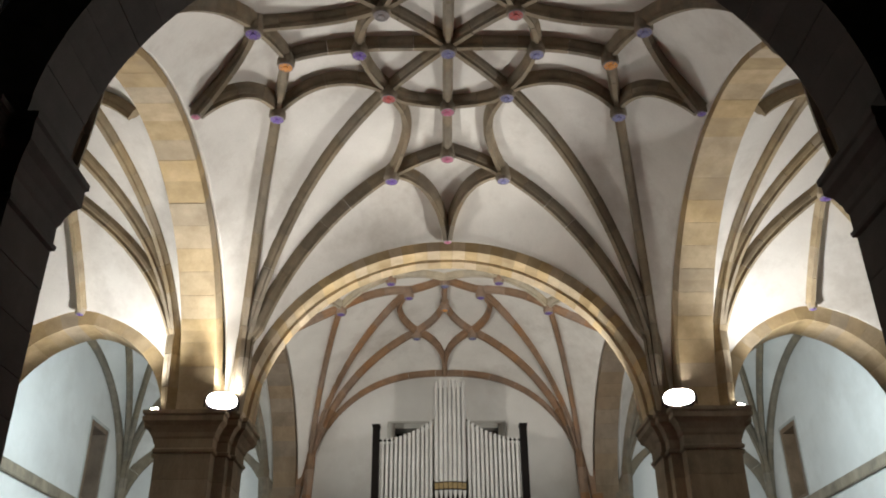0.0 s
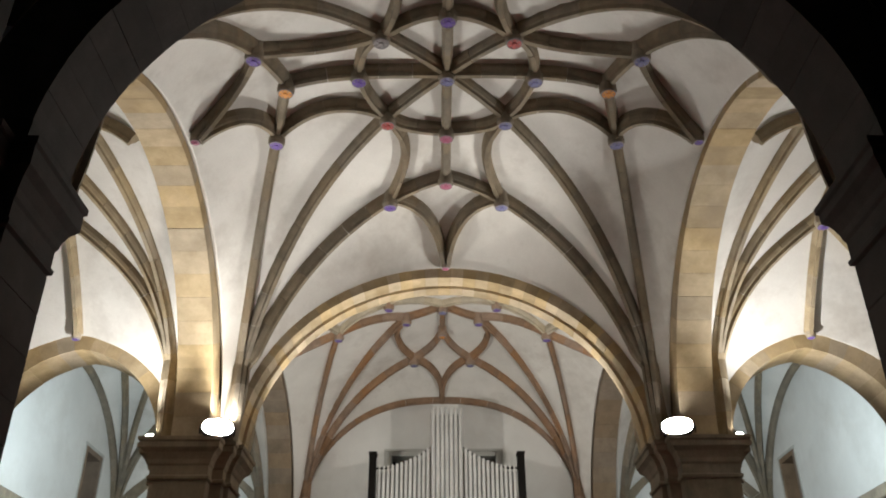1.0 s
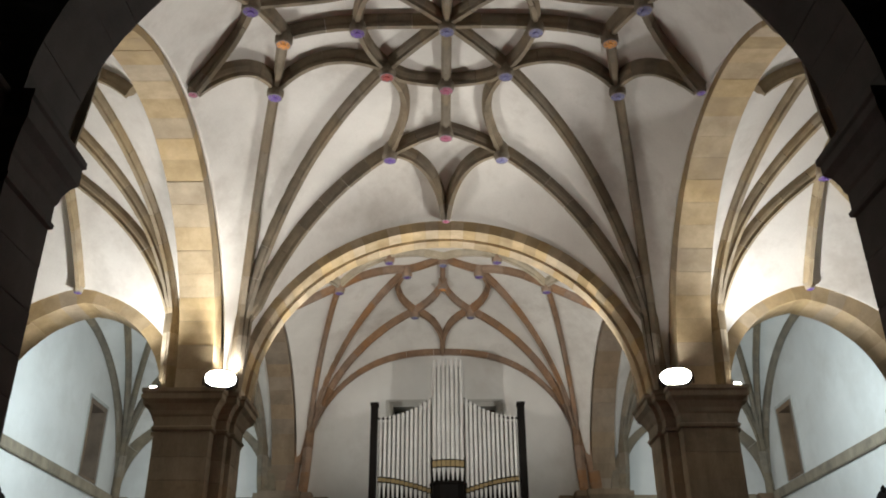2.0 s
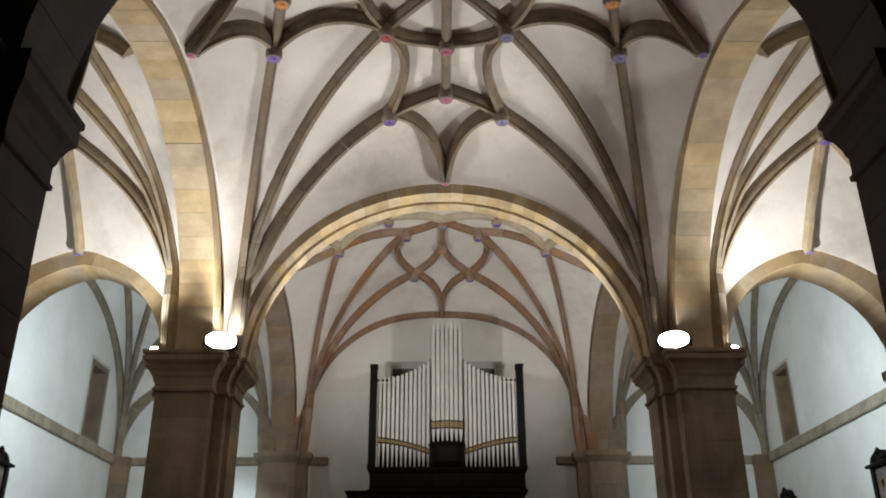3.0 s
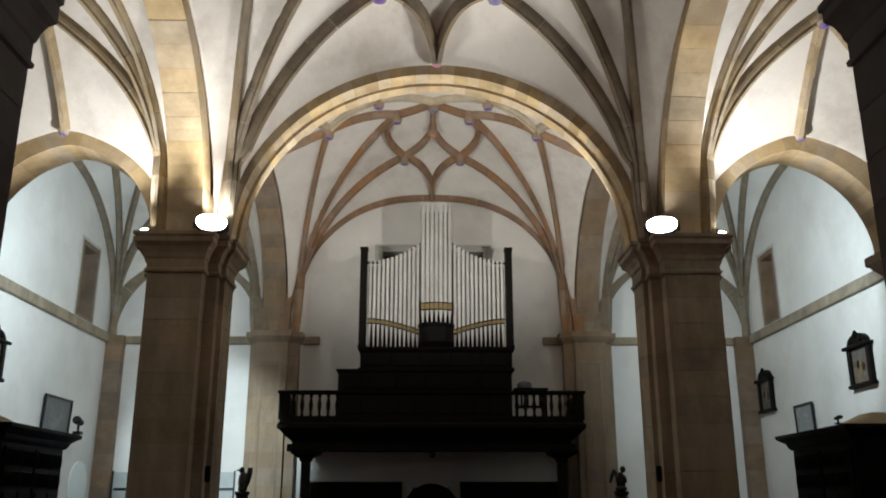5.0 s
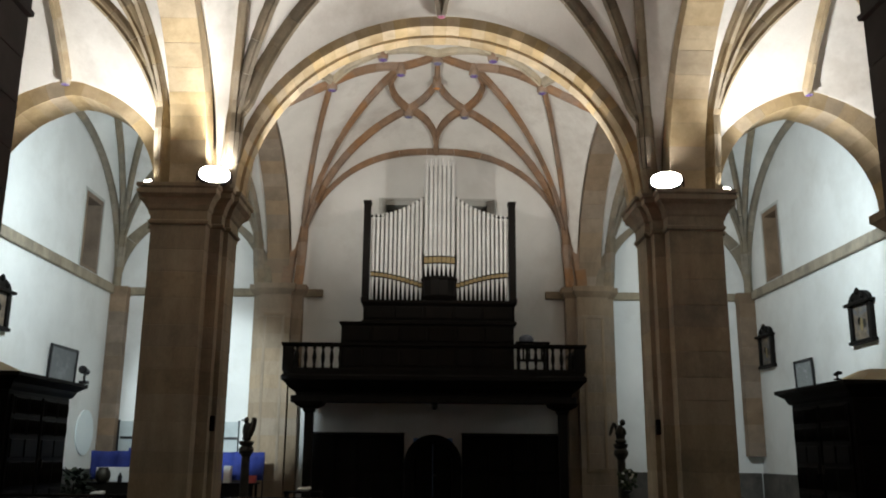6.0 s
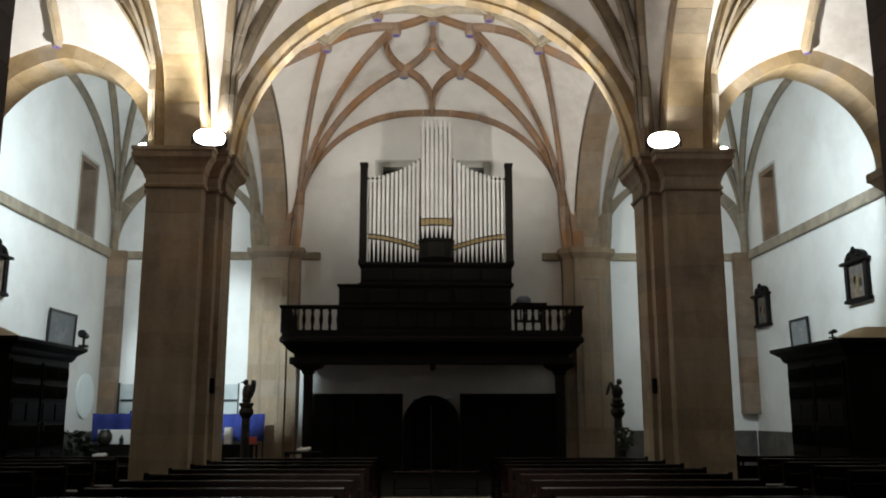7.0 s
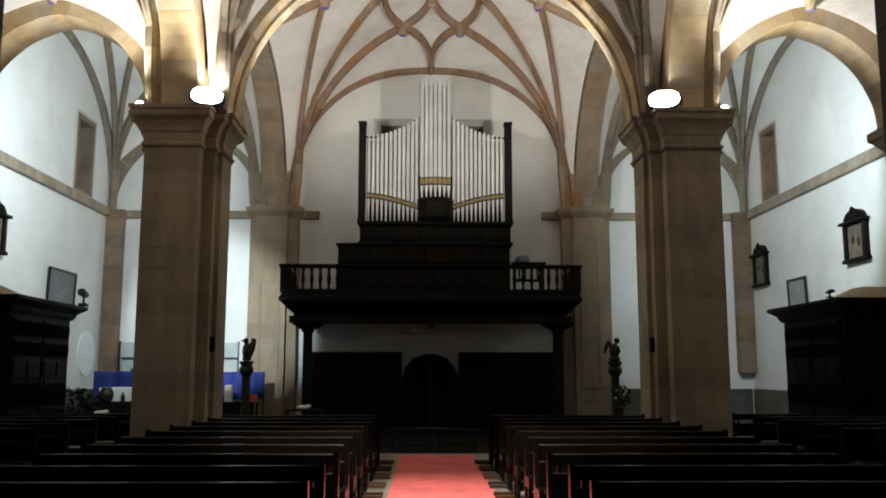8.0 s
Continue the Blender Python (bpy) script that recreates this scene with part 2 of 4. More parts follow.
# ---- vaults ----
class Bay:
    """A rib-vaulted bay: plan centre, half sizes, crown of the side arches and bulge."""

    def __init__(self, cx, cy, a, b, hx, hy, bulge, power=3.6, point=False, west=0.0, pinch=1.0):
        self.west, self.pinch = west, pinch
        self.cx, self.cy, self.a, self.b, self.hx, self.hy, self.bulge, self.power, self.point = cx, cy, a, b, hx, hy, bulge, power, point

    def height(self, x, y):
        u, v = min(abs(x - self.cx) / self.a, 1), min(abs(y - self.cy) / self.b, 1)
        if self.point:
            hx = self.hx * pointed_profile(1, 1.16)(math.acos(min(u, 1)) / math.pi)[1] / 1.16
        else:
            lift = max(0.0, min((y - self.cy) / self.b, 1.0))
            hx = (self.hx + self.west * lift) * (1 - min(u * self.pinch, 1) ** (2 + 0.5 * lift * (self.west > 0))) ** 0.5
        hy = self.hy * math.sqrt(1 - v * v)
        if self.point:
            # the ridge climbs from the low cross arch to the crown
            low = self.hx / self.hy
            hy = hy * u * u + self.hy * (low + (1 - low) * (1 - v ** 1.4)) * (1 - u * u)
        return Z0 + max(hx, hy) + self.bulge * (1 - max(u, v) ** self.power)

    def line(self, p, q, bend=0.0, n=28, drop=0.0):
        """Points of a rib on the web between two plan points (from the bay's centre); bend bows it sideways."""
        p, q = Vector(p), Vector(q)
        side = Vector((p.y - q.y, q.x - p.x)).normalized()
        out = []
        for i in range(n + 1):
            k = i / n
            k2 = 1 - math.cos(k * math.pi / 2) if max(abs(p.x) / self.a, abs(p.y) / self.b) > 0.9 else k
            w = p.lerp(q, k2) + side * bend * 4 * k2 * (1 - k2)
            out.append(Vector((self.cx + w.x, self.cy + w.y, self.height(self.cx + w.x, self.cy + w.y) - drop)))
        if abs(p.x) / self.a > 0.9 and abs(p.y) / self.b > 0.9:
            # the foot of the rib runs down to the capital
            top, away = out[0], Vector((p.x - q.x, p.y - q.y, 0)).normalized()
            n2 = 8
            foot = []
            for i in range(n2):
                k = 1 - i / n2
                foot.append(Vector((top.x, top.y, Z0 - 0.05 + (top.z - Z0 + 0.05) * (1 - k))) + away * 0.14 * k * k)
            out = foot + out
        return out


RIB = [(-0.13, -0.10), (0.13, -0.10), (0.13, 0.12), (0.095, 0.20), (0.055, 0.235), (0.055, 0.33), (-0.055, 0.33), (-0.055, 0.235), (-0.095, 0.20), (-0.13, 0.12)]


def web_mesh(bay, n=44):
    bm = bmesh.new()
    grid = []
    for i in range(n + 1):
        u = math.sin((i / n * 2 - 1) * math.pi / 2)
        row = []
        for j in range(n + 1):
            v = math.sin((j / n * 2 - 1) * math.pi / 2)
            x, y = bay.cx + u * bay.a, bay.cy + v * bay.b
            row.append(bm.verts.new((x, y, bay.height(x, y))))
        grid.append(row)
    for i in range(n):
        for j in range(n):
            bm.faces.new((grid[i][j], grid[i + 1][j], grid[i + 1][j + 1], grid[i][j + 1]))
    return bm


def vault(name, bay, ribs, bosses, stone, label, scale=1.0, east_tone=None):
    web = part(name, web_mesh(bay), PLASTER, None, "", smooth=True)
    solid = web.modifiers.new("thickness", "SOLIDIFY")
    solid.thickness, solid.offset = 0.12, 1.0
    tagged(web, label, "vault", kind="structure")
    section = [(a * scale, d * scale) for a, d in RIB]
    for p, q, bend in ribs:
        east = east_tone is not None and p[1] + q[1] < -0.1
        part("rib", sweep_rib(bmesh.new(), bay.line(p, q, bend), section), east_tone if east else stone, web)
    for (x, y), face in bosses:
        z = bay.height(bay.cx + x, bay.cy + y)
        edge = max(abs(x) / bay.a, abs(y) / bay.b) > 0.93
        bm = lathe(bmesh.new(), [(0.16, 0.05), (0.165, -0.18), (0.185, -0.23), (0.19, -0.33), (0.16, -0.385)], (0, 0, 0), 14)
        wide = 0.55 if edge else scale ** 0.5
        small = Matrix.Diagonal((wide, wide, 0.7 if edge else scale ** 0.3, 1))
        core = part("boss", bm, stone, web, smooth=False, place=pose(bay.cx + x, bay.cy + y, z) @ small)
        rim = lathe(bmesh.new(), [(0.15, -0.37), (0.165, -0.395), (0.16, -0.41), (0.142, -0.42), (0.14, -0.40)], (0, 0, 0), 18)
        part("rim", rim, BOSSPAINT["pale"], core)
        bm = lathe(bmesh.new(), [(0.145, -0.38), (0.142, -0.412), (0.06, -0.42), (0.05, -0.44), (0.01, -0.445)], (0, 0, 0), 16)
        part("painted_disc", bm, BOSSPAINT[face], core)
        bm = bmesh.new()
        for k in range(6):
            a = k * math.pi / 3 + x + y
            lathe(bm, [(0.016, -0.40), (0.016, -0.425), (0.008, -0.432)], (0.10 * math.cos(a), 0.10 * math.sin(a), 0), 6)
        part("petals", bm, BOSSPAINT["pale"], core)
    return web


def four(points):
    """Repeat ribs in the four quarters of a bay."""
    out = []
    for p, q, bend in points:
        for sx, sy in ((1, 1), (-1, 1), (-1, -1), (1, -1)):
            out.append(((p[0] * sx, p[1] * sy), (q[0] * sx, q[1] * sy), bend * sx * sy))
    seen, kept = set(), []
    for p, q, bend in out:
        key = (round(p[0], 3), round(p[1], 3), round(q[0], 3), round(q[1], 3), round(bend, 3))
        if key not in seen:
            seen.add(key)
            kept.append((p, q, bend))
    return kept


BOSSPAINT = {
    "pale": surface("boss_pale", (0.20, 0.18, 0.18), (0.36, 0.33, 0.34), 0.7, 8, 60, 0.2),
    "violet": surface("boss_violet", (0.09, 0.04, 0.26), (0.22, 0.14, 0.44), 0.7, 14, 60, 0.2),
    "red": surface("boss_red", (0.34, 0.05, 0.05), (0.54, 0.15, 0.14), 0.7, 14, 60, 0.2),
    "pink": surface("boss_pink", (0.32, 0.06, 0.14), (0.52, 0.19, 0.28), 0.7, 14, 60, 0.2),
    "orange": surface("boss_orange", (0.62, 0.22, 0.04), (0.80, 0.40, 0.12), 0.7, 14, 60, 0.2),
    "blue": surface("boss_blue", (0.07, 0.07, 0.24), (0.30, 0.30, 0.46), 0.7, 14, 60, 0.2),
}

near = Bay(0.03, NEAR_Y, NAVE_A, NAVE_B, 4.18, 4.26, 1.70, power=4.0, pinch=1.05)
CX, CY = 4.38, 4.55
ring = 1.66
dg = ring * 0.7071
star = four([
    ((CX, CY), (3.36, 1.22), 0), ((CX, CY), (1.22, 3.40), 0), ((CX, CY), (dg, dg), 0),
    ((1.22, 3.40), (0, 3.02), 0), ((3.36, 1.22), (3.02, 0), 0),
    ((1.22, 3.40), (0, 4.76), 0.26), ((3.36, 1.22), (4.64, 0), -0.26),
    ((dg, dg), (1.22, 3.40), 0.34), ((dg, dg), (3.36, 1.22), -0.34),
    ((ring, 0), (3.02, 0), 0), ((0, ring), (0, 3.02), 0), ((0, 0), (dg, dg), 0), ((0, 0), (ring, 0), 0), ((0, 0), (0, ring), 0),
    ((ring, 0), (dg, dg), -0.12), ((dg, dg), (0, ring), -0.12),
])
bosses = [((0, 0), "blue"), ((0, ring), "pink"), ((0, -ring), "violet"), ((-ring, 0), "violet"), ((ring, 0), "blue"),
          ((-dg, dg), "red"), ((dg, dg), "blue"), ((-dg, -dg), "pale"), ((dg, -dg), "red"), ((-3.02, 0), "orange"), ((3.02, 0), "orange"),
          ((0, 3.02), "pink"), ((0, -3.02), "pink"), ((-3.36, 1.22), "violet"), ((3.36, 1.22), "blue"), ((-3.36, -1.22), "violet"), ((3.36, -1.22), "blue"),
          ((-1.22, 3.4), "violet"), ((1.22, 3.4), "blue"), ((-1.22, -3.4), "violet"), ((1.22, -3.4), "blue"),
          ((0, 4.66), "pink"), ((-4.55, 0), "pink"), ((4.55, 0), "violet")]
vault("ceiling_nave_east", near, star, bosses, RIBSTONE, "white plastered star vault with brown stone ribs and painted bosses", 0.78)

far = Bay(0, FAR_Y, NAVE_A, NAVE_B - 0.04, 4.30, 4.33, 1.80, power=2.0, west=0.42)
petals = four([
    ((CX, CY), (3.05, 0.25), 0), ((CX, CY), (0.90, 2.90), 0), ((CX, CY), (1.08, 0.55), 0),
    ((0, 0), (1.08, 0.55), 0.10), ((0, 0), (0, 1.55), 0), ((0, 1.55), (0.90, 2.90), 0.18), ((1.08, 0.55), (0.90, 2.90), -0.42),
    ((0.90, 2.90), (0, 4.70), 0.30), ((3.05, 0.25), (1.08, 0.55), 0.15),
])
petals = [k for k in petals if k[0][1] + k[1][1] > 0.01] + [
    (k, (s * q[0], q[1]), s * b) for s in (-1, 1) for k, q, b in (
        ((0, -0.1), (1.55, -0.7), -0.1), ((s * 1.55, -0.7), (3.05, 0.25), -0.16), ((s * 3.05, 0.25), (4.5, -0.1), 0.1),
        ((s * CX, -CY), (1.55, -0.7), 0), ((s * CX, -CY), (3.05, 0.25), 0), ((s * CX, -CY), (0.9, -2.9), 0), ((s * 0.9, -2.9), (1.55, -0.7), 0.2), ((s * 0.9, -2.9), (0, -4.6), -0.2))]
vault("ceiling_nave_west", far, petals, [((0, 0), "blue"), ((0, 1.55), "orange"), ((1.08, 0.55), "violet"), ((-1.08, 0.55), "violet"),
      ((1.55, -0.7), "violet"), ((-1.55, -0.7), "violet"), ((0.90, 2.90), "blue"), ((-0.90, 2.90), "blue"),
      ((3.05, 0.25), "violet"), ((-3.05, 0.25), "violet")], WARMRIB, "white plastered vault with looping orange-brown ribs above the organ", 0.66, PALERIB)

AX, AA = 7.98, 2.42
aisle_ribs = four([((AA - 0.16, 4.5), (0, 2.40), 0), ((AA - 0.16, 4.5), (0, 0), 0), ((AA - 0.16, 4.5), (1.28, 0), 0), ((0, 4.76), (0, 2.40), 0), ((0, 2.4), (0, 0), 0), ((0, 0), (1.28, 0), 0), ((1.28, 0), (AA, 0), 0)])
for side, word in ((-1, "south"), (1, "north")):
    for y, end in ((NEAR_Y, "east"), (FAR_Y, "west")):
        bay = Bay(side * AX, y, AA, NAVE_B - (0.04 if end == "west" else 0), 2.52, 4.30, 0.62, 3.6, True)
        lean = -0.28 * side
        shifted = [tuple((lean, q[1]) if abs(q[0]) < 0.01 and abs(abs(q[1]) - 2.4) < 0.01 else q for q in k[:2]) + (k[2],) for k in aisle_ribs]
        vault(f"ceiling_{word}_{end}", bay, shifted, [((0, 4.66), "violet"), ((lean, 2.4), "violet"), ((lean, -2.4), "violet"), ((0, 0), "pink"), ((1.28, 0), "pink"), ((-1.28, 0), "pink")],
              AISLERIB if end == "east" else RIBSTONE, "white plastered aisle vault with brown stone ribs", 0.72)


# ---- arches ----
def arch(name, along, centre, z0, profile, thick, w0, w1, stones, stone, label, key=1.0):
    """An arch of separate stones. along: the axis that it spans; centre: (x or y of its middle); w0, w1: its faces on the other axis."""
    def corner(k, out, w):
        s, z = profile(k)
        s2, z2 = profile(min(k + 0.002, 1))
        s1, z1 = profile(max(k - 0.002, 0))
        t = Vector((s2 - s1, z2 - z1)).normalized()
        nrm = Vector((t.y, -t.x))
        p = Vector((s, z)) + nrm * out
        return (centre + p.x, w, z0 + p.y) if along == "x" else (w, centre + p.x, z0 + p.y)

    def ring_of(bm, k0, k1, o0, o1, v0, v1, steps):
        rings = []
        for i in range(steps + 1):
            k = k0 + (k1 - k0) * i / steps
            rings.append([bm.verts.new(corner(k, o, w)) for o, w in ((o0, v0), (o1, v0), (o1, v1), (o0, v1))])
        for a, b in zip(rings, rings[1:]):
            for i in range(4):
                bm.faces.new((a[i], a[(i + 1) % 4], b[(i + 1) % 4], b[i]))
        bm.faces.new(rings[0][::-1]), bm.faces.new(rings[-1])
        return bm
    body = part(name, ring_of(bmesh.new(), 0, 1, 0.012, thick, w0 + 0.012, w1 - 0.012, 48), MORTAR)
    tagged(body, label, "arch", kind="structure")
    for i in range(stones):
        gap = 0.0004
        jit = random.uniform(-0.005, 0.005)
        part("voussoir", ring_of(bmesh.new(), i / stones + gap / 2, (i + 1) / stones - gap / 2, jit, thick - 0.02, w0, w1, 2), stone, body)
    return body


arch("wall_arch_transverse", "x", 0, Z0, round_profile(4.28, 3.95), 0.62, 17.52, 18.42, 47, ASHLAR, "round sandstone arch between the two nave piers")
arch("wall_arch_inner_order", "x", 0, Z0, round_profile(4.215, 3.89), 0.09, 17.96, 18.30, 47, ASHLAR, "narrow inner order under the round sandstone arch")
arch("wall_arch_near", "x", 0.03, 6.66, round_profile(4.20, 3.90), 0.8, 6.85, 7.88, 31, SHADESTONE, "grey stone chancel arch close to the viewer, darkened as shade")
for side, word in ((-1, "south"), (1, "north")):
    w = sorted((side * 4.75, side * 5.47))
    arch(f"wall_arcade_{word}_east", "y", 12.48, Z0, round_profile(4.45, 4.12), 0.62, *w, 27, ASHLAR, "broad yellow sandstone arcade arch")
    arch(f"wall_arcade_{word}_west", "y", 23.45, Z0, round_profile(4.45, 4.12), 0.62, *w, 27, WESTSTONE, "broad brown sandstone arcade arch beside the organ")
    arch(f"wall_aisle_arch_{word}", "x", side * 7.87, Z0, pointed_profile(1.92, 2.22), 0.5, 17.55, 18.40, 19, ASHLAR, "slightly pointed sandstone arch across the aisle")
    arch(f"wall_aisle_near_{word}", "x", side * 7.87, Z0, pointed_profile(1.92, 2.22), 0.5, 6.90, 7.85, 19, SHADESTONE, "slightly pointed sandstone arch across the aisle")

# arch ribs on the west wall
bm = bmesh.new()
pts = [Vector((NAVE_A * c, 0, 4.70 * (1 - abs(c) ** 2.5) ** 0.5)) for c in (math.cos(math.pi * k / 48) for k in range(49))]
rib_w = [(-0.09, -0.3), (0.09, -0.3), (0.09, 0.0), (0.04, 0.06), (-0.04, 0.06), (-0.09, 0.0)]
west_rib = part("wall_rib_west", sweep_rib(bm, pts, rib_w), WARMRIB, place=pose(0, 27.92, Z0))
tagged(west_rib, "round brown stone rib against the plastered west wall", "wall rib", kind="structure")
for side, word in ((-1, "south"), (1, "north")):
    pr = pointed_profile(2.35, 2.55)
    pts = [Vector((pr(k / 40)[0], 0, pr(k / 40)[1])) for k in range(41)]
    tagged(part(f"wall_rib_west_{word}", sweep_rib(bmesh.new(), pts, rib_w), RIBSTONE, place=pose(side * 7.93, 27.92, Z0)),
           "pointed brown stone rib against the plastered west wall", "wall rib", kind="structure")
    for y in (NEAR_Y, FAR_Y):
        pts = [Vector((0, 4.6 * math.cos(math.pi * k / 40), 4.28 * math.sin(math.pi * k / 40))) for k in range(41)]
        tagged(part(f"wall_rib_{word}", sweep_rib(bmesh.new(), pts, rib_w), RIBSTONE, place=pose(side * 10.34, y, Z0)),
               "brown stone rib where the vault meets the plastered side wall", "wall rib", kind="structure")


# ---- piers ----
def mirrored(outline, side):
    o = [(x * side, y) for x, y in outline]
    return o if side > 0 else o[::-1]


PIER = [(4.68, 17.00), (5.78, 17.00), (5.78, 17.42), (5.92, 17.42), (5.92, 18.58), (5.78, 18.58), (5.78, 19.00), (4.68, 19.00),
        (4.68, 18.66), (4.46, 18.66), (4.46, 18.40), (4.36, 18.40), (4.36, 17.60), (4.46, 17.60), (4.46, 17.34), (4.68, 17.34)]


NEARPIER = [(4.66, 6.30), (5.92, 6.30), (5.92, 8.10), (4.70, 8.10), (4.70, 8.02), (4.36, 8.02), (4.36, 7.84), (4.13, 7.84), (4.13, 6.86), (4.36, 6.86), (4.36, 6.60), (4.66, 6.60)]


def pier(name, outline, side, top, label, stone, seed, cap=1.0, foot=0.0):
    rnd = random.Random(seed)
    o = mirrored(outline, side)
    core = part(name, prism(bmesh.new(), grown(o, -0.012), foot, top - 0.3), MORTAR)
    tagged(core, label, "pier", kind="structure")
    if foot == 0.0:
        part("plinth", stack(bmesh.new(), o, [(0.07, 0), (0.07, 0.30), (0.05, 0.36), (0.02, 0.40), (0.0, 0.42)]), stone, core)
    else:
        part("foot_stone", stack(bmesh.new(), o, [(-0.01, foot), (0.0, foot + 0.02), (0.0, foot + 0.42)]), stone, core)
    z = foot + 0.42
    while z < top - 0.85:
        h = min(rnd.uniform(0.40, 0.56), top - 0.80 - z)
        if h < 0.2:
            break
        part("stone_course", stack(bmesh.new(), o, [(-0.006, z + 0.002), (0.0, z + 0.008), (rnd.uniform(-0.002, 0.002), z + h - 0.008), (-0.006, z + h - 0.002)]), stone, core)
        z += h
    steps = [(0.0, z), (0.05, z + 0.02), (0.06, z + 0.07), (0.02, z + 0.10), (0.02, z + 0.28), (0.05, z + 0.32), (0.07, z + 0.40),
             (0.14, z + 0.52), (0.21, z + 0.58), (0.23, z + 0.60), (0.23, top - 0.10), (0.27, top - 0.07), (0.27, top)]
    steps = [(d * cap, zz) for d, zz in steps]
    if cap < 0.6:
        steps = [(0.0, z), (0.0, top - 0.34), (0.10 * cap, top - 0.28), (0.22 * cap, top - 0.20), (0.27 * cap, top - 0.16), (0.27 * cap, top)]
    part("capital", stack(bmesh.new(), o, steps), stone, core,
         "weathered moulded sandstone capital")
    return core


for side, word in ((-1, "south"), (1, "north")):
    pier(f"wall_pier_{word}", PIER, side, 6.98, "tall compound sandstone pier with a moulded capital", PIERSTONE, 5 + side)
    pier(f"wall_pier_near_{word}", NEARPIER, side, 6.74, "grey compound stone pier close to the viewer, darkened as shade", SHADESTONE, 9 + side, 0.68)
    resp = [(4.24, 27.55), (4.55, 27.55), (4.55, 27.3), (5.55, 27.3), (5.55, 27.62), (5.78, 27.62), (5.78, 28.0), (4.24, 28.0)]
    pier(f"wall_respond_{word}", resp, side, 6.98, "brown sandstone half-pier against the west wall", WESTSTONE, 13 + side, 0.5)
    x0, x1 = sorted((side * 4.72, side * 5.38))
    for nm, bb in (("panel_bar", (x0, x1, 27.27, 27.30, 5.95, 6.05)), ("panel_bar", (x0, x1, 27.27, 27.30, 1.2, 1.3)), ("panel_bar", (x0, x0 + 0.09, 27.27, 27.30, 1.3, 5.95)), ("panel_bar", (x1 - 0.09, x1, 27.27, 27.30, 1.3, 5.95))):
        part(nm, boxed(*bb, bevel=0.01), WESTSTONE, bpy.data.objects[f"wall_respond_{word}"])
    pier(f"wall_corner_shaft_{word}", [(9.88, 27.66), (10.4, 27.66), (10.4, 28.0), (9.88, 28.0)], side, 6.9, "slim brown stone shaft in the corner", BROWNSTONE, 21 + side, 0.15, 1.25 if side < 0 else 1.72)
    # corbel that carries the aisle arch
    o = mirrored([(9.72, 17.55), (10.4, 17.55), (10.4, 18.4), (9.72, 18.4)], side)
    tagged(part(f"wall_corbel_{word}", stack(bmesh.new(), o, [(-0.30, 6.30), (-0.16, 6.42), (-0.10, 6.52), (0.02, 6.66), (0.06, 6.72), (0.12, 6.76), (0.12, 6.94)]), PIERSTONE),
           "moulded stone corbel on the side wall", "corbel", kind="structure")

# ---- walls and floor ----
def wall_with_holes(bm, u0, u1, z0, z1, holes, put):
    """A slab of wall with rectangular holes; put(u, w, z) gives the place, w from 0 (inside) to 1 (outside)."""
    us = sorted({u0, u1, *[h[0] for h in holes], *[h[1] for h in holes]})
    zs = sorted({z0, z1, *[h[2] for h in holes], *[h[3] for h in holes]})
    solid = lambda i, j: 0 <= i < len(us) - 1 and 0 <= j < len(zs) - 1 and not any(h[0] <= (us[i] + us[i + 1]) / 2 <= h[1] and h[2] <= (zs[j] + zs[j + 1]) / 2 <= h[3] for h in holes)
    cache = {}

    def v(i, j, w):
        if (i, j, w) not in cache:
            cache[i, j, w] = bm.verts.new(put(us[i], w, zs[j]))
        return cache[i, j, w]
    for i in range(len(us) - 1):
        for j in range(len(zs) - 1):
            if not solid(i, j):
                continue
            for w in (0, 1):
                bm.faces.new([v(i, j, w), v(i + 1, j, w), v(i + 1, j + 1, w), v(i, j + 1, w)])
            for di, dj, e in ((-1, 0, ((i, j), (i, j + 1))), (1, 0, ((i + 1, j), (i + 1, j + 1))), (0, -1, ((i, j), (i + 1, j))), (0, 1, ((i, j + 1), (i + 1, j + 1)))):
                if not solid(i + di, j + dj):
                    (a, b), (c, d) = e
                    bm.faces.new([v(a, b, 0), v(c, d, 0), v(c, d, 1), v(a, b, 1)])
    return bm


WINDOWS = {-1: (24.98, 26.34, 7.02, 9.32), 1: (25.28, 26.52, 7.02, 9.24)}
for side, word in ((-1, "south"), (1, "north")):
    bm = wall_with_holes(bmesh.new(), -8, 28.9, -0.2, 14.5, [WINDOWS[side]], lambda u, w, z: (side * (WALL_X + 0.9 * w), u, z))
    tagged(part(f"wall_{word}", bm, WALLPAINT), "white plastered side wall, slightly stained", "wall", kind="structure")
bm = wall_with_holes(bmesh.new(), -WALL_X, WALL_X, -0.2, 14.5, [(-0.62, 0.62, 0.0, 2.22), (-1.80, -0.55, 9.02, 9.98), (0.75, 1.90, 9.02, 9.98)], lambda u, w, z: (u, WALL_Y + 0.9 * w, z))
tagged(part("wall_west", bm, WALLPAINT), "white plastered west wall behind the organ", "wall", kind="structure")
tagged(part("wall_east", boxed(-11.3, 11.3, -8.6, -8.0, -0.2, 14.5), SHADESTONE), "stone east wall of the chancel", "wall", kind="structure")
tagged(part("ceiling_chancel", boxed(-11.3, 11.3, -8.0, 6.9, 12.4, 12.7), PLASTER), "dim plastered chancel ceiling", "ceiling", kind="structure")
tagged(part("roof_cap", boxed(-11.3, 11.3, 6.9, 28.9, 14.5, 14.8), MORTAR), "roof slab over the vaults", "roof", kind="structure")
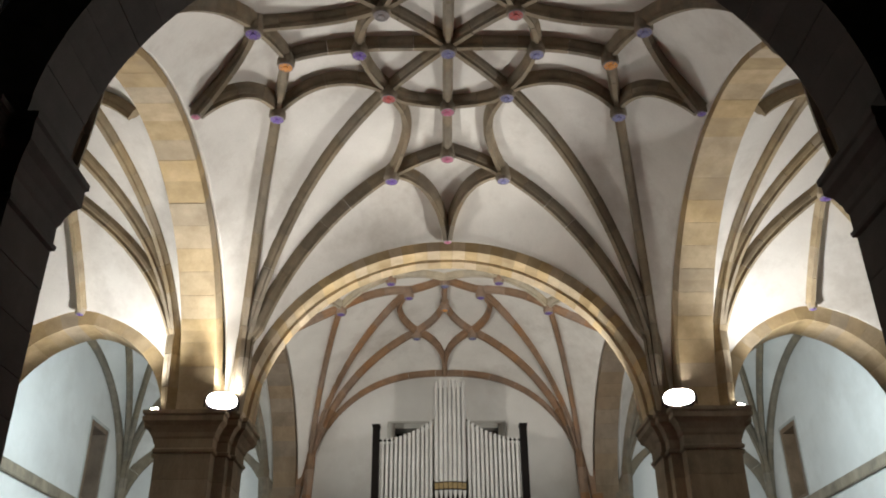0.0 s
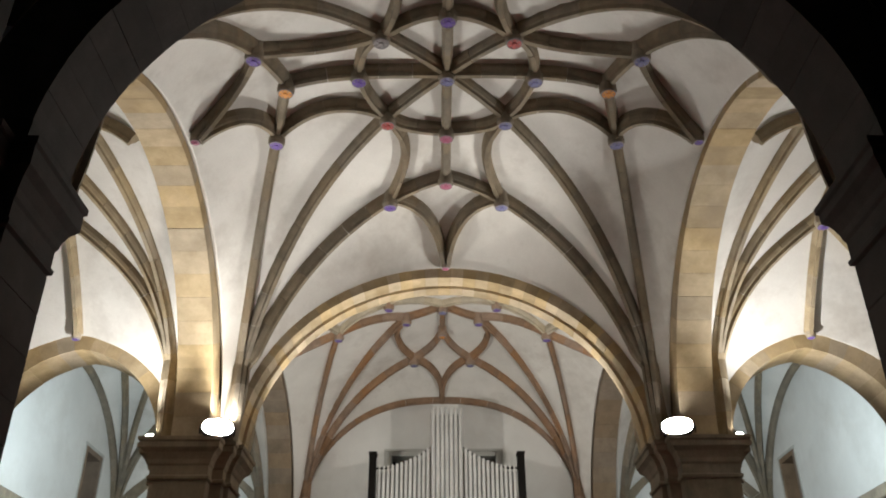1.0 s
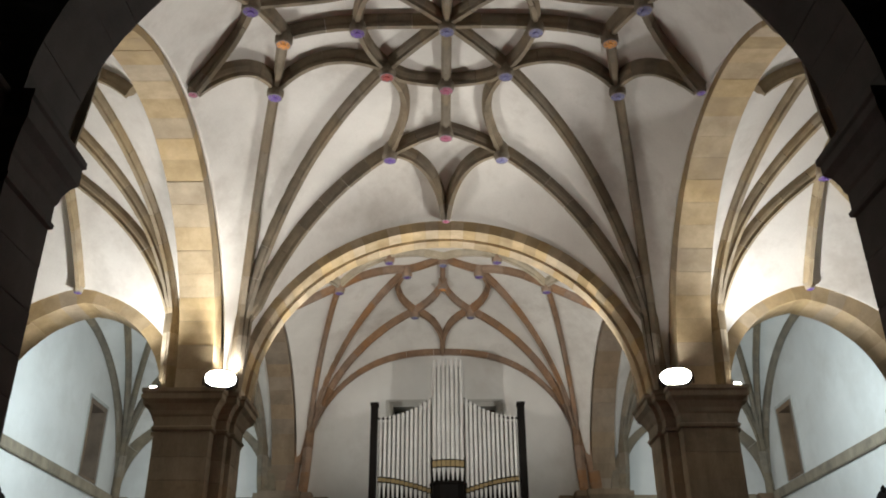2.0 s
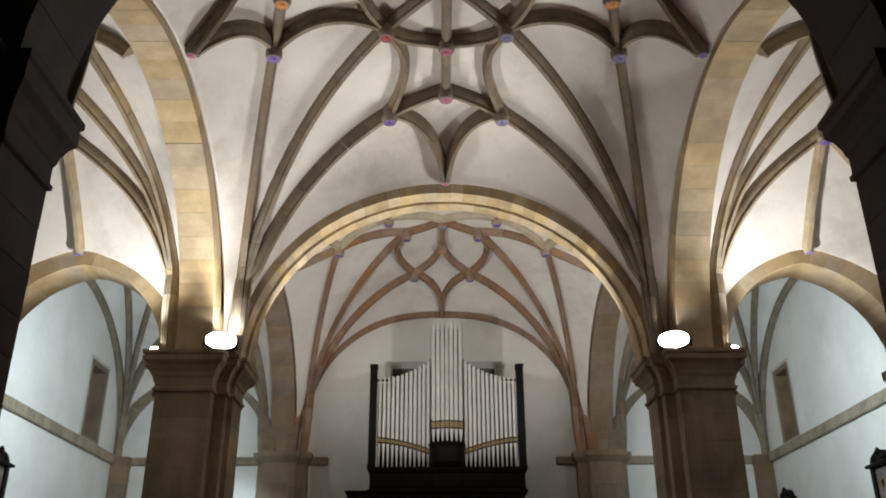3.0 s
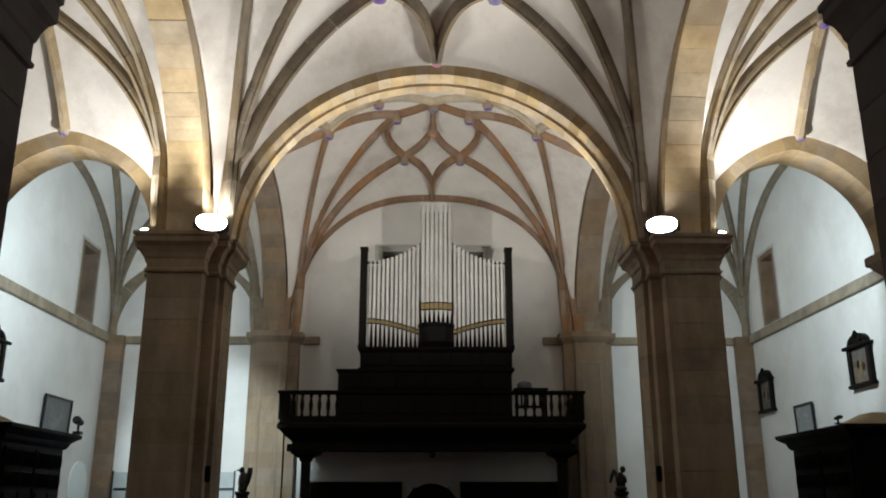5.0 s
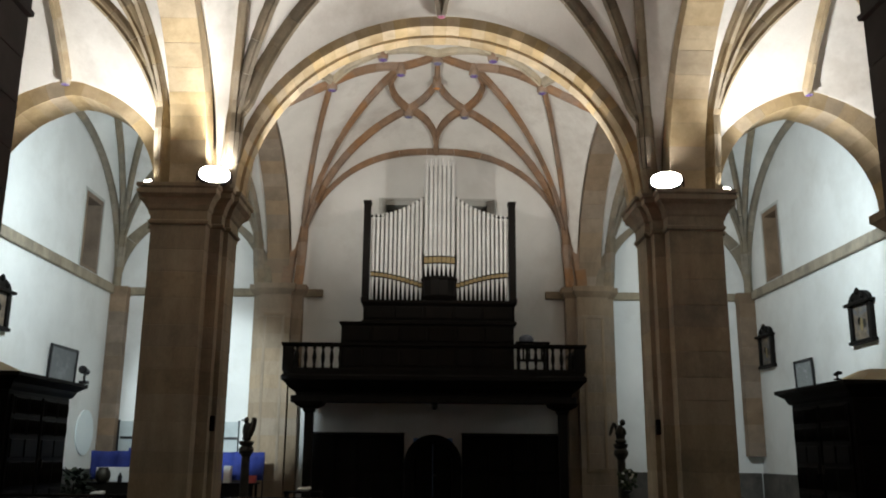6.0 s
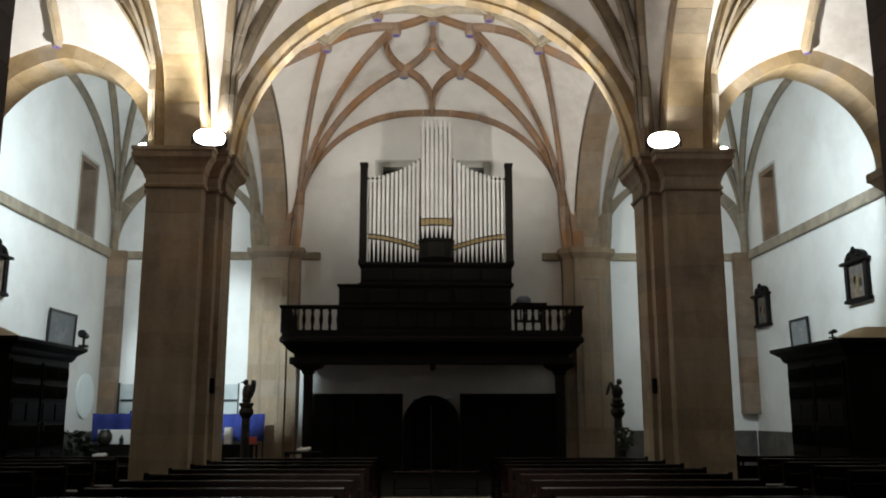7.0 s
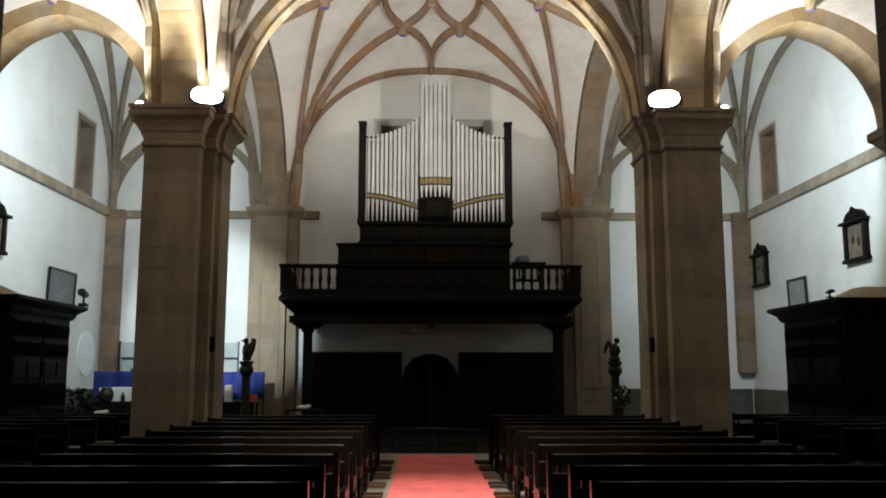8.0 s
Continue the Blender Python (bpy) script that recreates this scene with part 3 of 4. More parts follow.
for side, word in ((-1, "south"), (1, "north")):
    tagged(part(f"wall_spandrel_{word}", boxed(*sorted((side * 4.15, side * 5.9)), -8.0, 6.0, 0, 12.4), SHADESTONE), "grey stone chancel side wall, darkened as shade", "wall", kind="structure")
tagged(part("floor", boxed(-11.3, 11.3, -8, 28.9, -0.3, -0.012), MORTAR), "worn pale stone slab floor", "floor", kind="structure")

# string courses
for side, word in ((-1, "south"), (1, "north")):
    x0, x1 = sorted((side * 10.405, side * 10.28))
    for y0, y1 in ((8.0, 17.5), (18.45, 27.66)):
        tagged(part(f"trim_string_{word}", boxed(x0, x1, y0, y1, 6.66, 6.96, bevel=0.03), PIERSTONE), "plain stone string course along the side wall", "string course", kind="structure")
    x0, x1 = sorted((side * 5.80, side * 9.86))
    tagged(part(f"trim_string_west_{word}", boxed(x0, x1, 27.88, 28.0, 6.66, 6.92, bevel=0.03), PIERSTONE), "plain stone string course on the west wall", "string course", kind="structure")
    x0, x1 = sorted((side * 3.62, side * 4.22))
    tagged(part(f"trim_stub_{word}", boxed(x0, x1, 27.88, 28.0, 6.66, 6.92, bevel=0.03), PIERSTONE), "short end of the stone string course", "string course", kind="structure")
    # low stone dado
    for y0, y1 in ((8.2, 18.3), (21.3, 27.92)):
        x0, x1 = sorted((side * 10.405, side * 10.33))
        tagged(part(f"trim_dado_{word}", boxed(x0, x1, y0, y1, 0.0, 1.22, bevel=0.02), DADOSTONE), "low dark stone dado along the side wall", "dado", kind="structure")
    x0, x1 = sorted((side * 5.80, side * 10.32))
    tagged(part(f"trim_dado_west_{word}", boxed(x0, x1, 27.93, 28.0, 0.0, 1.22, bevel=0.02), DADOSTONE), "low dark stone dado on the west wall", "dado", kind="structure")


# windows: deep stone niches with a dark slit
GREYSTONE = surface("grey_reveal", (0.40, 0.40, 0.38), (0.55, 0.55, 0.52), 0.9, 2, 40, 0.2)


def niche_window(name, place, w, h, depth, label, stone=BROWNSTONE):
    win = empty(name)
    win.matrix_world = place
    tagged(win, label, "window", kind="structure")
    t = 0.16
    for n, b in (("jamb", (0, t, 0, depth, 0, h)), ("jamb", (w - t, w, 0, depth, 0, h)), ("lintel", (t, w - t, 0, depth, h - t, h)), ("sill", (t, w - t, 0, depth, 0, 0.10))):
        bm = box(bmesh.new(), b[0] + 0.003, b[1] - 0.003, b[2] - 0.02, b[3], b[4] + 0.003, b[5] - 0.003, bevel=0.008)
        part(n, bm, stone, win)
    for fx in ((-0.09, -0.002, -0.09, h + 0.09), (w + 0.002, w + 0.09, -0.09, h + 0.09), (0, w, h + 0.002, h + 0.09), (0, w, -0.09, -0.002)):
        part("surround", boxed(fx[0], fx[1], -0.022, 0.01, fx[2], fx[3], bevel=0.006), GREYSTONE, win)
    rows = 5
    for i in range(rows):
        z0 = 0.1 + (h - t - 0.1) * i / rows
        z1 = 0.1 + (h - t - 0.1) * (i + 1) / rows
        part("stone_block", boxed(t + 0.24, w - t, depth - 0.24, depth, z0 + 0.004, z1 - 0.004, bevel=0.008), BROWNSTONE, win)
    part("dark_pane", boxed(t, t + 0.24, depth - 0.06, depth - 0.03, 0.1, h - t), IRON, win)
    return win


niche_window("window_1", Matrix(((0, -1, 0, -WALL_X), (1, 0, 0, 24.98), (0, 0, 1, 7.02), (0, 0, 0, 1))), 1.36, 2.30, 0.8, "tall narrow stone-framed window niche in the side wall")
niche_window("window_2", Matrix(((0, 1, 0, WALL_X), (-1, 0, 0, 26.52), (0, 0, 1, 7.02), (0, 0, 0, 1))), 1.24, 2.22, 0.8, "tall narrow stone-framed window niche in the side wall")
niche_window("window_3", pose(-1.80, WALL_Y, 9.02), 1.25, 0.96, 0.7, "small grey stone-framed window behind the organ pipes", GREYSTONE)
niche_window("window_4", pose(0.75, WALL_Y, 9.02), 1.15, 0.96, 0.7, "small grey stone-framed window behind the organ pipes", GREYSTONE)


# ---- floodlights ----
def floodlight(at, aim, size, label):
    lamp = empty("floodlight", at)
    lamp.matrix_world = look(at, aim)
    s = size
    rim = lambda c: math.copysign(abs(c) ** 0.85, c)
    o = [(s * 1.3 * rim(math.cos(a)), s * 0.85 * rim(math.sin(a))) for a in [2 * math.pi * (k + 0.5) / 32 for k in range(32)]]
    part("housing", stack(bmesh.new(), o, [(0.0, -0.01), (0.01, 0.02), (0.0, 0.09), (-s * 0.3, 0.18), (-s * 0.4, 0.2)]), IRON, lamp)
    part("bezel", stack(bmesh.new(), o, [(0.02, -0.022), (0.025, -0.012)]), IRON, lamp)
    part("glass", stack(bmesh.new(), o, [(-0.015, -0.0225), (-0.02, -0.034), (-s * 0.4, -0.045)]), GLASS_LAMP, lamp, "glowing front glass")
    bm = boxed(-s * 1.45, -s * 1.36, -0.03, 0.03, -s * 0.1, s * 1.1)
    box(bm, s * 1.36, s * 1.45, -0.03, 0.03, -s * 0.1, s * 1.1)
    box(bm, -s * 1.45, s * 1.45, -0.03, 0.03, s * 1.1, s * 1.2)
    part("bracket", bm, IRON, lamp)
    tagged(lamp, label, "floodlight", "floodlights on the piers")
    return lamp


for side in (-1, 1):
    # oversized glass: its width takes in the glare round the lamp
    floodlight((side * 4.58 + 0.05, 16.82, 7.17), (side * 3.2, 12.0, 8.6), 0.24, "black floodlight, switched on, standing on the pier capital")
    floodlight((side * 5.93, 17.05, 7.06), (side * 6.5, 15.6, 8.0), 0.08, "small white floodlight on the outer edge of the capital")


# ---- organ ----
OX = 0.13


def pipe(r, foot, mouth, top):
    """One front pipe: cone foot, mouth, cylinder."""
    bm = bmesh.new()
    lathe(bm, [(r * 0.22, foot), (r * 0.98, mouth - 0.05), (r * 0.98, mouth), (r, mouth + 0.10), (r, top)], (0, 0, 0), 10)
    return bm


BACKWOOD = surface("grey_backing_wood", (0.10, 0.095, 0.085), (0.17, 0.16, 0.145), 0.8, 2.0, 40, 0.1, stretch=(1, 1, 0.15))


def organ():
    org = empty("pipe_organ", (OX, 26.0, 4.0))
    inv = Matrix.Translation((OX, 26.0, 4.0)).inverted()

    def put(name, bm, mat, parent=org, label=""):
        bmesh.ops.transform(bm, matrix=inv, verts=bm.verts)
        return part(name, bm, mat, parent, label)
    # tall side posts
    for s in (-1, 1):
        x = OX + s * 2.24
        put("post", stack(bmesh.new(), [(x - 0.105, 25.92), (x + 0.105, 25.92), (x + 0.105, 26.2), (x - 0.105, 26.2)], [(0.02, 6.2), (0.02, 6.3), (0, 6.34), (0, 9.26), (0.02, 9.30), (0.02, 9.37)]), WOOD)
        put("top_rail", boxed(*sorted((OX + s * 1.72, OX + s * 2.14)), 26.0, 26.08, 8.86, 8.90), WOOD)
        # curved cap over the side pipes, pale board behind
        for k in range(9):
            a, b = 0.50 + k * 0.18, 0.50 + (k + 1) * 0.18
            z = lambda d: 8.98 + 0.62 * ((2.12 - d) / 1.62) ** 2.2
            bm = bmesh.new()
            v = [bm.verts.new((OX + s * d, y, zz)) for d, zz in ((a, z(a) - 0.06), (b, z(b) - 0.06), (b, z(b) - 0.01), (a, z(a) - 0.01)) for y in (26.16, 26.22)]
            for q in ((0, 2, 4, 6), (1, 3, 5, 7), (0, 1, 3, 2), (2, 3, 5, 4), (4, 5, 7, 6), (6, 7, 1, 0)):
                bm.faces.new([v[i] for i in q])
            put("curved_rail", bm, WOOD)
    # case behind the pipes
    put("back_case", boxed(OX - 2.1, OX + 2.1, 26.45, 27.5, 6.2, 8.0, bevel=0.02), WOOD)
    put("tower_board", boxed(OX - 0.52, OX + 0.52, 26.16, 26.22, 7.62, 10.66, bevel=0.01), TIN, org, "pale backing board of the middle tower")
    put("tower_back", boxed(OX - 0.50, OX + 0.50, 26.00, 26.06, 6.9, 7.7, bevel=0.01), WOOD)
    # base mouldings
    foot = [(OX - 2.3, 25.80), (OX + 2.3, 25.80), (OX + 2.3, 27.5), (OX - 2.3, 27.5)]
    put("plinth_moulding", stack(bmesh.new(), foot, [(-0.03, 5.50), (0.03, 5.52), (0.03, 5.58), (-0.03, 5.62), (-0.03, 6.06), (0.02, 6.10), (0.05, 6.16), (0.05, 6.22)]), WOOD)
    for k in range(5):
        x0 = OX - 2.2 + k * 0.89
        put("carved_panel", boxed(x0, x0 + 0.83, 25.80, 25.85, 5.66, 6.02, bevel=0.015), WOOD)
    put("lower_case", boxed(-2.72, 2.32, 25.25, 27.4, 4.0, 5.42, bevel=0.02), WOOD)
    put("lower_cornice", stack(bmesh.new(), [(-2.72, 25.25), (2.32, 25.25), (2.32, 27.4), (-2.72, 27.4)], [(0, 5.38), (0.06, 5.42), (0.06, 5.47)]), WOOD)
    for k in range(6):
        x0 = -2.62 + k * 0.82
        put("lower_panel", boxed(x0, x0 + 0.76, 25.21, 25.26, 4.9, 5.32, bevel=0.015), WOOD)
    # half-round pulpit under the tower
    arc = [(OX + 0.52 * math.cos(a), 25.98 - 0.42 * math.sin(a)) for a in [math.pi * k / 6 for k in range(6, -1, -1)]]
    put("tower_base", stack(bmesh.new(), arc[::1], [(-0.10, 6.22), (0.0, 6.36), (0.0, 6.82), (0.03, 6.86), (0.03, 6.93)]), WOOD)
    # middle tower: seven tall pipes in a shallow bow
    for k in range(7):
        x = (k - 3) * 0.136
        bow = 0.22 * math.cos(x / 0.55 * 1.3)
        p = put("tower_pipe", _moved(pipe(0.059, 6.96, 7.36, 10.70 + 0.02 * (k % 2)), OX + x, 26.05 - bow), TIN)
        put("band", _moved(boxed(-0.060, 0.060, -0.075, -0.05, 7.38, 7.56, bevel=0.006), OX + x, 26.05 - bow), GOLD, p, "gilded band")
        for z in (7.35, 7.56):
            put("rail", _moved(boxed(-0.068, 0.068, -0.082, -0.05, z, z + 0.03), OX + x, 26.05 - bow), WOOD, p, "dark thin rail")
        if k < 6:
            put("gap_board", _moved(boxed(0.060, 0.076, 0.0, 0.02, 7.4, 10.5), OX + x, 26.05 - bow), WOOD)
    # side flats
    for s in (-1, 1):
        for k in range(12):
            d = 0.57 + k * 0.133
            f = (d - 0.5) / 1.6
            top = 8.94 + 0.60 * (1 - f) ** 2.0
            mouth = 6.62 + 0.36 * math.sin(f * 1.45)
            r = 0.053 - 0.005 * f
            p = put("side_pipe", _moved(pipe(r, 6.24, mouth, top), OX + s * d, 26.04), TIN)
            put("band", _moved(boxed(-0.058, 0.058, -0.066, -0.044, mouth + 0.02, mouth + 0.13, bevel=0.006), OX + s * d, 26.04), GOLD, p, "gilded band")
            for z in (mouth - 0.01, mouth + 0.13):
                put("rail", _moved(boxed(-0.0665, 0.0665, -0.072, -0.044, z, z + 0.03), OX + s * d, 26.04), WOOD, p, "dark thin rail")
            put("back_slat", boxed(OX + s * d - 0.066, OX + s * d + 0.066, 26.12, 26.15, 6.9, top - 0.14), BACKWOOD)
    tagged(org, "pipe organ with grey tin pipes in a black wooden case", "organ")


def _moved(bm, x, y, z=0):
    bmesh.ops.translate(bm, verts=bm.verts, vec=(x, y, z))
    return bm


organ()


# ---- organ loft ----
def baluster(h):
    return [(0.045, 0), (0.045, 0.05), (0.028, 0.08), (0.05, 0.20), (0.062, 0.30), (0.045, 0.42), (0.028, 0.52 * h / 0.6), (0.05, h - 0.07), (0.05, h)]


def loft():
    lo = empty("organ_loft", (0, 25, 0))
    inv = Matrix.Translation((0, -25, 0))

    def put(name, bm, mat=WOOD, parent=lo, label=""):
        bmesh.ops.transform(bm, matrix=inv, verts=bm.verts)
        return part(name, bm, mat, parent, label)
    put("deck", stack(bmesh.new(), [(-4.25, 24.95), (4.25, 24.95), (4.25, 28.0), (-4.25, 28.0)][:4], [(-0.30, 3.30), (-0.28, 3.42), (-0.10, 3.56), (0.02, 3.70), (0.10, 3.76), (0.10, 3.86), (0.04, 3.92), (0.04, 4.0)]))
    put("front_beam", boxed(-4.1, 4.1, 25.2, 25.55, 3.14, 3.34, bevel=0.02))
    for x in (-3.56, 3.70):
        c = put("column", stack(bmesh.new(), [(x - 0.12, 25.25), (x + 0.12, 25.25), (x + 0.12, 25.49), (x - 0.12, 25.49)], [(0.06, 0), (0.06, 0.3), (0, 0.36), (0, 2.85), (0.05, 2.9), (0.05, 2.96)]))
        put("bolster", stack(bmesh.new(), [(x - 0.2, 25.24), (x + 0.2, 25.24), (x + 0.2, 25.5), (x - 0.2, 25.5)], [(0.0, 2.96), (0.18, 3.06), (0.22, 3.14)]), WOOD, c)
    # balustrade: end panels, rails, turned balusters
    for s in (-1, 1):
        put("end_panel", boxed(*sorted((s * 4.34, s * 4.02)), 24.93, 25.05, 4.0, 4.74, bevel=0.015))
    put("hand_rail", stack(bmesh.new(), [(-4.34, 24.93), (4.34, 24.93), (4.34, 25.05), (-4.34, 25.05)], [(0.0, 4.70), (0.04, 4.75), (0.04, 4.81)]))
    put("foot_rail", boxed(-4.02, 4.02, 24.93, 25.05, 4.0, 4.1, bevel=0.01))
    put("middle_panel", boxed(-2.62, 2.25, 24.96, 25.02, 4.1, 4.7, bevel=0.01))
    for k in range(9):
        x0 = -2.55 + k * 0.53
        put("front_panel", boxed(x0, x0 + 0.47, 24.93, 24.97, 4.16, 4.64, bevel=0.012))
    for x in [-3.93 + k * 0.247 for k in range(6)] + [2.42 + k * 0.247 for k in range(7)]:
        put("baluster", _moved(lathe(bmesh.new(), baluster(0.6), n=8), x, 24.99, 4.1))
    for s in (-1, 1):
        put("side_rail", boxed(*sorted((s * 4.34, s * 4.24)), 25.05, 28.0, 4.70, 4.80))
        for k in range(10):
            put("baluster", _moved(lathe(bmesh.new(), baluster(0.6), n=8), s * 4.29, 25.3 + k * 0.28, 4.1))
    put("pendant", _moved(lathe(bmesh.new(), [(0.03, 0), (0.09, 0.06), (0.07, 0.14), (0.12, 0.2)], n=10), 0.02, 25.3, 2.96))
    tagged(lo, "black wooden organ loft with turned balusters on two square posts", "loft")


loft()
cons = empty("organ_bench", (2.9, 25.6, 4.0))
for x in (-0.42, 0.42):
    part("leg", boxed(x - 0.03, x + 0.03, -0.15, 0.15, 0, 0.9), WOOD, cons)
part("top", boxed(-0.5, 0.5, -0.18, 0.18, 0.9, 0.96, bevel=0.01), WOOD, cons)
part("shelf", boxed(-0.39, 0.39, -0.15, 0.15, 0.4, 0.45), WOOD, cons)
for k in range(4):
    part("slat", boxed(-0.3 + k * 0.18, -0.25 + k * 0.18, -0.03, 0.03, 0.45, 0.9), WOOD, cons)
tagged(cons, "dark open wooden stand behind the loft balustrade", "stand")
bm = lathe(bmesh.new(), [(0.19, 0), (0.22, 0.04), (0.22, 0.12), (0.16, 0.19), (0.05, 0.22)], n=14)
tagged(part("round_cushion", bm, surface("grey_blue_cloth", (0.10, 0.11, 0.14), (0.18, 0.2, 0.25), 0.9, 5, 60), place=pose(2.72, 25.6, 4.96)), "grey-blue round cushion lying on the wooden stand", "cushion")

# panelling and door under the loft
for s, x0, x1 in ((-1, -3.75, -0.91), (1, 0.91, 4.0)):
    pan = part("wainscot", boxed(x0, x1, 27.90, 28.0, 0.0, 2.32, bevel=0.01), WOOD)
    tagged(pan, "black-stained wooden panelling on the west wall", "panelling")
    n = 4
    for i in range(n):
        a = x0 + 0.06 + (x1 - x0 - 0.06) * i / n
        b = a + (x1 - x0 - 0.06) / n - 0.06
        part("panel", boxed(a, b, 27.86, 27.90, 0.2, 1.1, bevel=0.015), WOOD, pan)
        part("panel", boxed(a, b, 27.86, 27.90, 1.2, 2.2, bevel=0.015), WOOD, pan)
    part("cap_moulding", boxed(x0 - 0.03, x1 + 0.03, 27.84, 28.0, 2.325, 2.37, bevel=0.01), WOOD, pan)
door = empty("door_1", (0, 28.0, 0))
tagged(door, "dark wooden double door in a round-headed stone frame, closed", "door", kind="structure")
bm = bmesh.new()
outer = [(0.90 * math.cos(math.pi * k / 16), 1.42 + 0.90 * math.sin(math.pi * k / 16)) for k in range(17)]
inner = [(0.60 * math.cos(math.pi * k / 16), 1.42 + 0.60 * math.sin(math.pi * k / 16)) for k in range(17)]
outer = [(0.90, 0.0)] + outer + [(-0.90, 0.0)]
inner = [(0.60, 0.0)] + inner + [(-0.60, 0.0)]
fr = [[bm.verts.new((x, y, z)) for x, z in o] for o, y in ((outer, -0.10), (inner, -0.10), (inner, 0.3), (outer, 0.3))]
for a, b in zip(fr, fr[1:] + fr[:1]):
    for i in range(len(outer) - 1):
        bm.faces.new((a[i], a[i + 1], b[i + 1], b[i]))
part("frame", bm, WOOD, door)
for s in (-1, 1):
    leaf = part("door_leaf", boxed(*sorted((s * 0.005, s * 0.61)), 0.10, 0.16, 0, 2.1, bevel=0.008), WOOD, door)
    for z0, z1 in ((0.15, 0.75), (0.85, 1.35), (1.45, 1.9)):
        part("door_panel", boxed(*sorted((s * 0.08, s * 0.52)), 0.07, 0.10, z0, z1, bevel=0.015), WOOD, leaf)
part("knob", _moved(lathe(bmesh.new(), [(0.02, 0), (0.035, 0.03), (0.02, 0.06)], n=10), 0.07, 0.06, 1.05), BRONZE, door)


# ---- wooden vestibules ----
PALEWOOD = surface("pale_wood", (0.30, 0.22, 0.12), (0.46, 0.36, 0.22), 0.8, 2, 40, 0.2, stretch=(1, 0.2, 1))


def vestibule(side):
    v = empty("wooden_vestibule", (side * 9.55, 19.78 if side < 0 else 20.0, 0))
    hw, hd = 1.6, 0.80     # half length along the wall, half depth
    H = 3.18
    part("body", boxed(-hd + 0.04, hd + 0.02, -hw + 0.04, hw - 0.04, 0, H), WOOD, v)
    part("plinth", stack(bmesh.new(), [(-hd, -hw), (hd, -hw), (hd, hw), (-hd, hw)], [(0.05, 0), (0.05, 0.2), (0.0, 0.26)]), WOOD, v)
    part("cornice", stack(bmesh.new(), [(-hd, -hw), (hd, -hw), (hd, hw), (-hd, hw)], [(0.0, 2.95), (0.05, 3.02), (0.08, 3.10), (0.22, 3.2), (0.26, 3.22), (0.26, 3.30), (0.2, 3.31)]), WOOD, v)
    # doors on the long face, panelled with turned spindles
    for k in range(2):
        y0 = -hw + 0.16 + k * 1.48
        d = part("door", boxed(-hd - 0.01, -hd + 0.04, y0, y0 + 1.4, 0.28, 2.86, bevel=0.01), WOOD, v)
        for r, (z0, z1) in enumerate(((0.36, 0.9), (0.98, 1.5), (1.58, 1.96), (2.04, 2.38), (2.46, 2.82))):
            for c in range(2):
                a = y0 + 0.08 + c * 0.66
                part("panel_frame", boxed(-hd - 0.04, -hd - 0.01, a, a + 0.58, z0, z1, bevel=0.012), WOOD, d)
                if r in (1, 3, 4):
                    for q in range(5):
                        bm = lathe(bmesh.new(), [(0.018, z0 + 0.03), (0.034, (z0 + z1) / 2), (0.018, z1 - 0.03)], (-hd - 0.05, a + 0.07 + q * 0.11, 0), 6)
                        part("spindle", bm, WOOD, d)
        part("handle", boxed(-hd - 0.09, -hd - 0.04, y0 + (1.31 if k == 0 else 0.05), y0 + (1.35 if k == 0 else 0.09), 1.35, 1.55, bevel=0.008), BRONZE, d)
    # short faces
    for s in (-1, 1):
        for r, (z0, z1) in enumerate(((0.36, 1.1), (1.2, 1.95), (2.05, 2.82))):
            for c in range(2):
                a = -hd + 0.12 + c * 0.72
                part("side_panel", boxed(a, a + 0.64, *sorted((s * (hw - 0.04), s * (hw + 0.0))), z0, z1, bevel=0.012), WOOD, v)
    # pale boarded lid
    bm = bmesh.new()
    base = [bm.verts.new(p) for p in ((-0.35, -1.3, 3.312), (0.8, -1.3, 3.312), (0.8, 0.9, 3.312), (-0.35, 0.9, 3.312))]
    top = [bm.verts.new(p) for p in ((0.2, -0.55, 3.66), (0.8, -0.55, 3.66), (0.8, 0.0, 3.66), (0.2, 0.0, 3.66))]
    for i in range(4):
        bm.faces.new((base[i], base[(i + 1) % 4], top[(i + 1) % 4], top[i]))
    bm.faces.new(top), bm.faces.new(base[::-1])
    part("lid", bm, PALEWOOD, v, "pale boarded lid on top")
    tagged(v, "black panelled wooden vestibule with spindle doors against the side wall", "vestibule", "wooden vestibules")
    if side < 0:
        v.rotation_euler = (0, 0, 0)
        v.scale = (-1, 1, 1)
    return v


for side in (-1, 1):
    vestibule(side)
for side, y in ((-1, 21.42), (1, 18.45)):
    sp = empty("small_spotlight", (side * 8.52, y, 3.312))
    sp.scale = (1.5, 1.5, 1.4) if side < 0 else (1, 1, 0.6)
    part("stand", boxed(-0.06, 0.06, -0.06, 0.06, 0, 0.05), IRON, sp)
    part("arm", boxed(-0.015, 0.015, -0.015, 0.015, 0.05, 0.16), IRON, sp)
    bm = lathe(bmesh.new(), [(0.04, -0.10), (0.055, -0.08), (0.07, 0.1), (0.06, 0.13)], n=12)
    bmesh.ops.rotate(bm, verts=bm.verts, cent=(0, 0, 0), matrix=Matrix.Rotation(radians(80), 3, "X"))
    part("head", _moved(bm, 0, 0, 0.22), IRON, sp)
    tagged(sp, "small black spotlight on top of the vestibule", "spotlight")


# ---- pictures on the side walls ----
CANVAS = surface("old_painting", (0.03, 0.022, 0.018), (0.26, 0.2, 0.14), 0.5, 6, 40, 0.1, stain=(0.05, 0.08, 0.12), stain_scale=4)
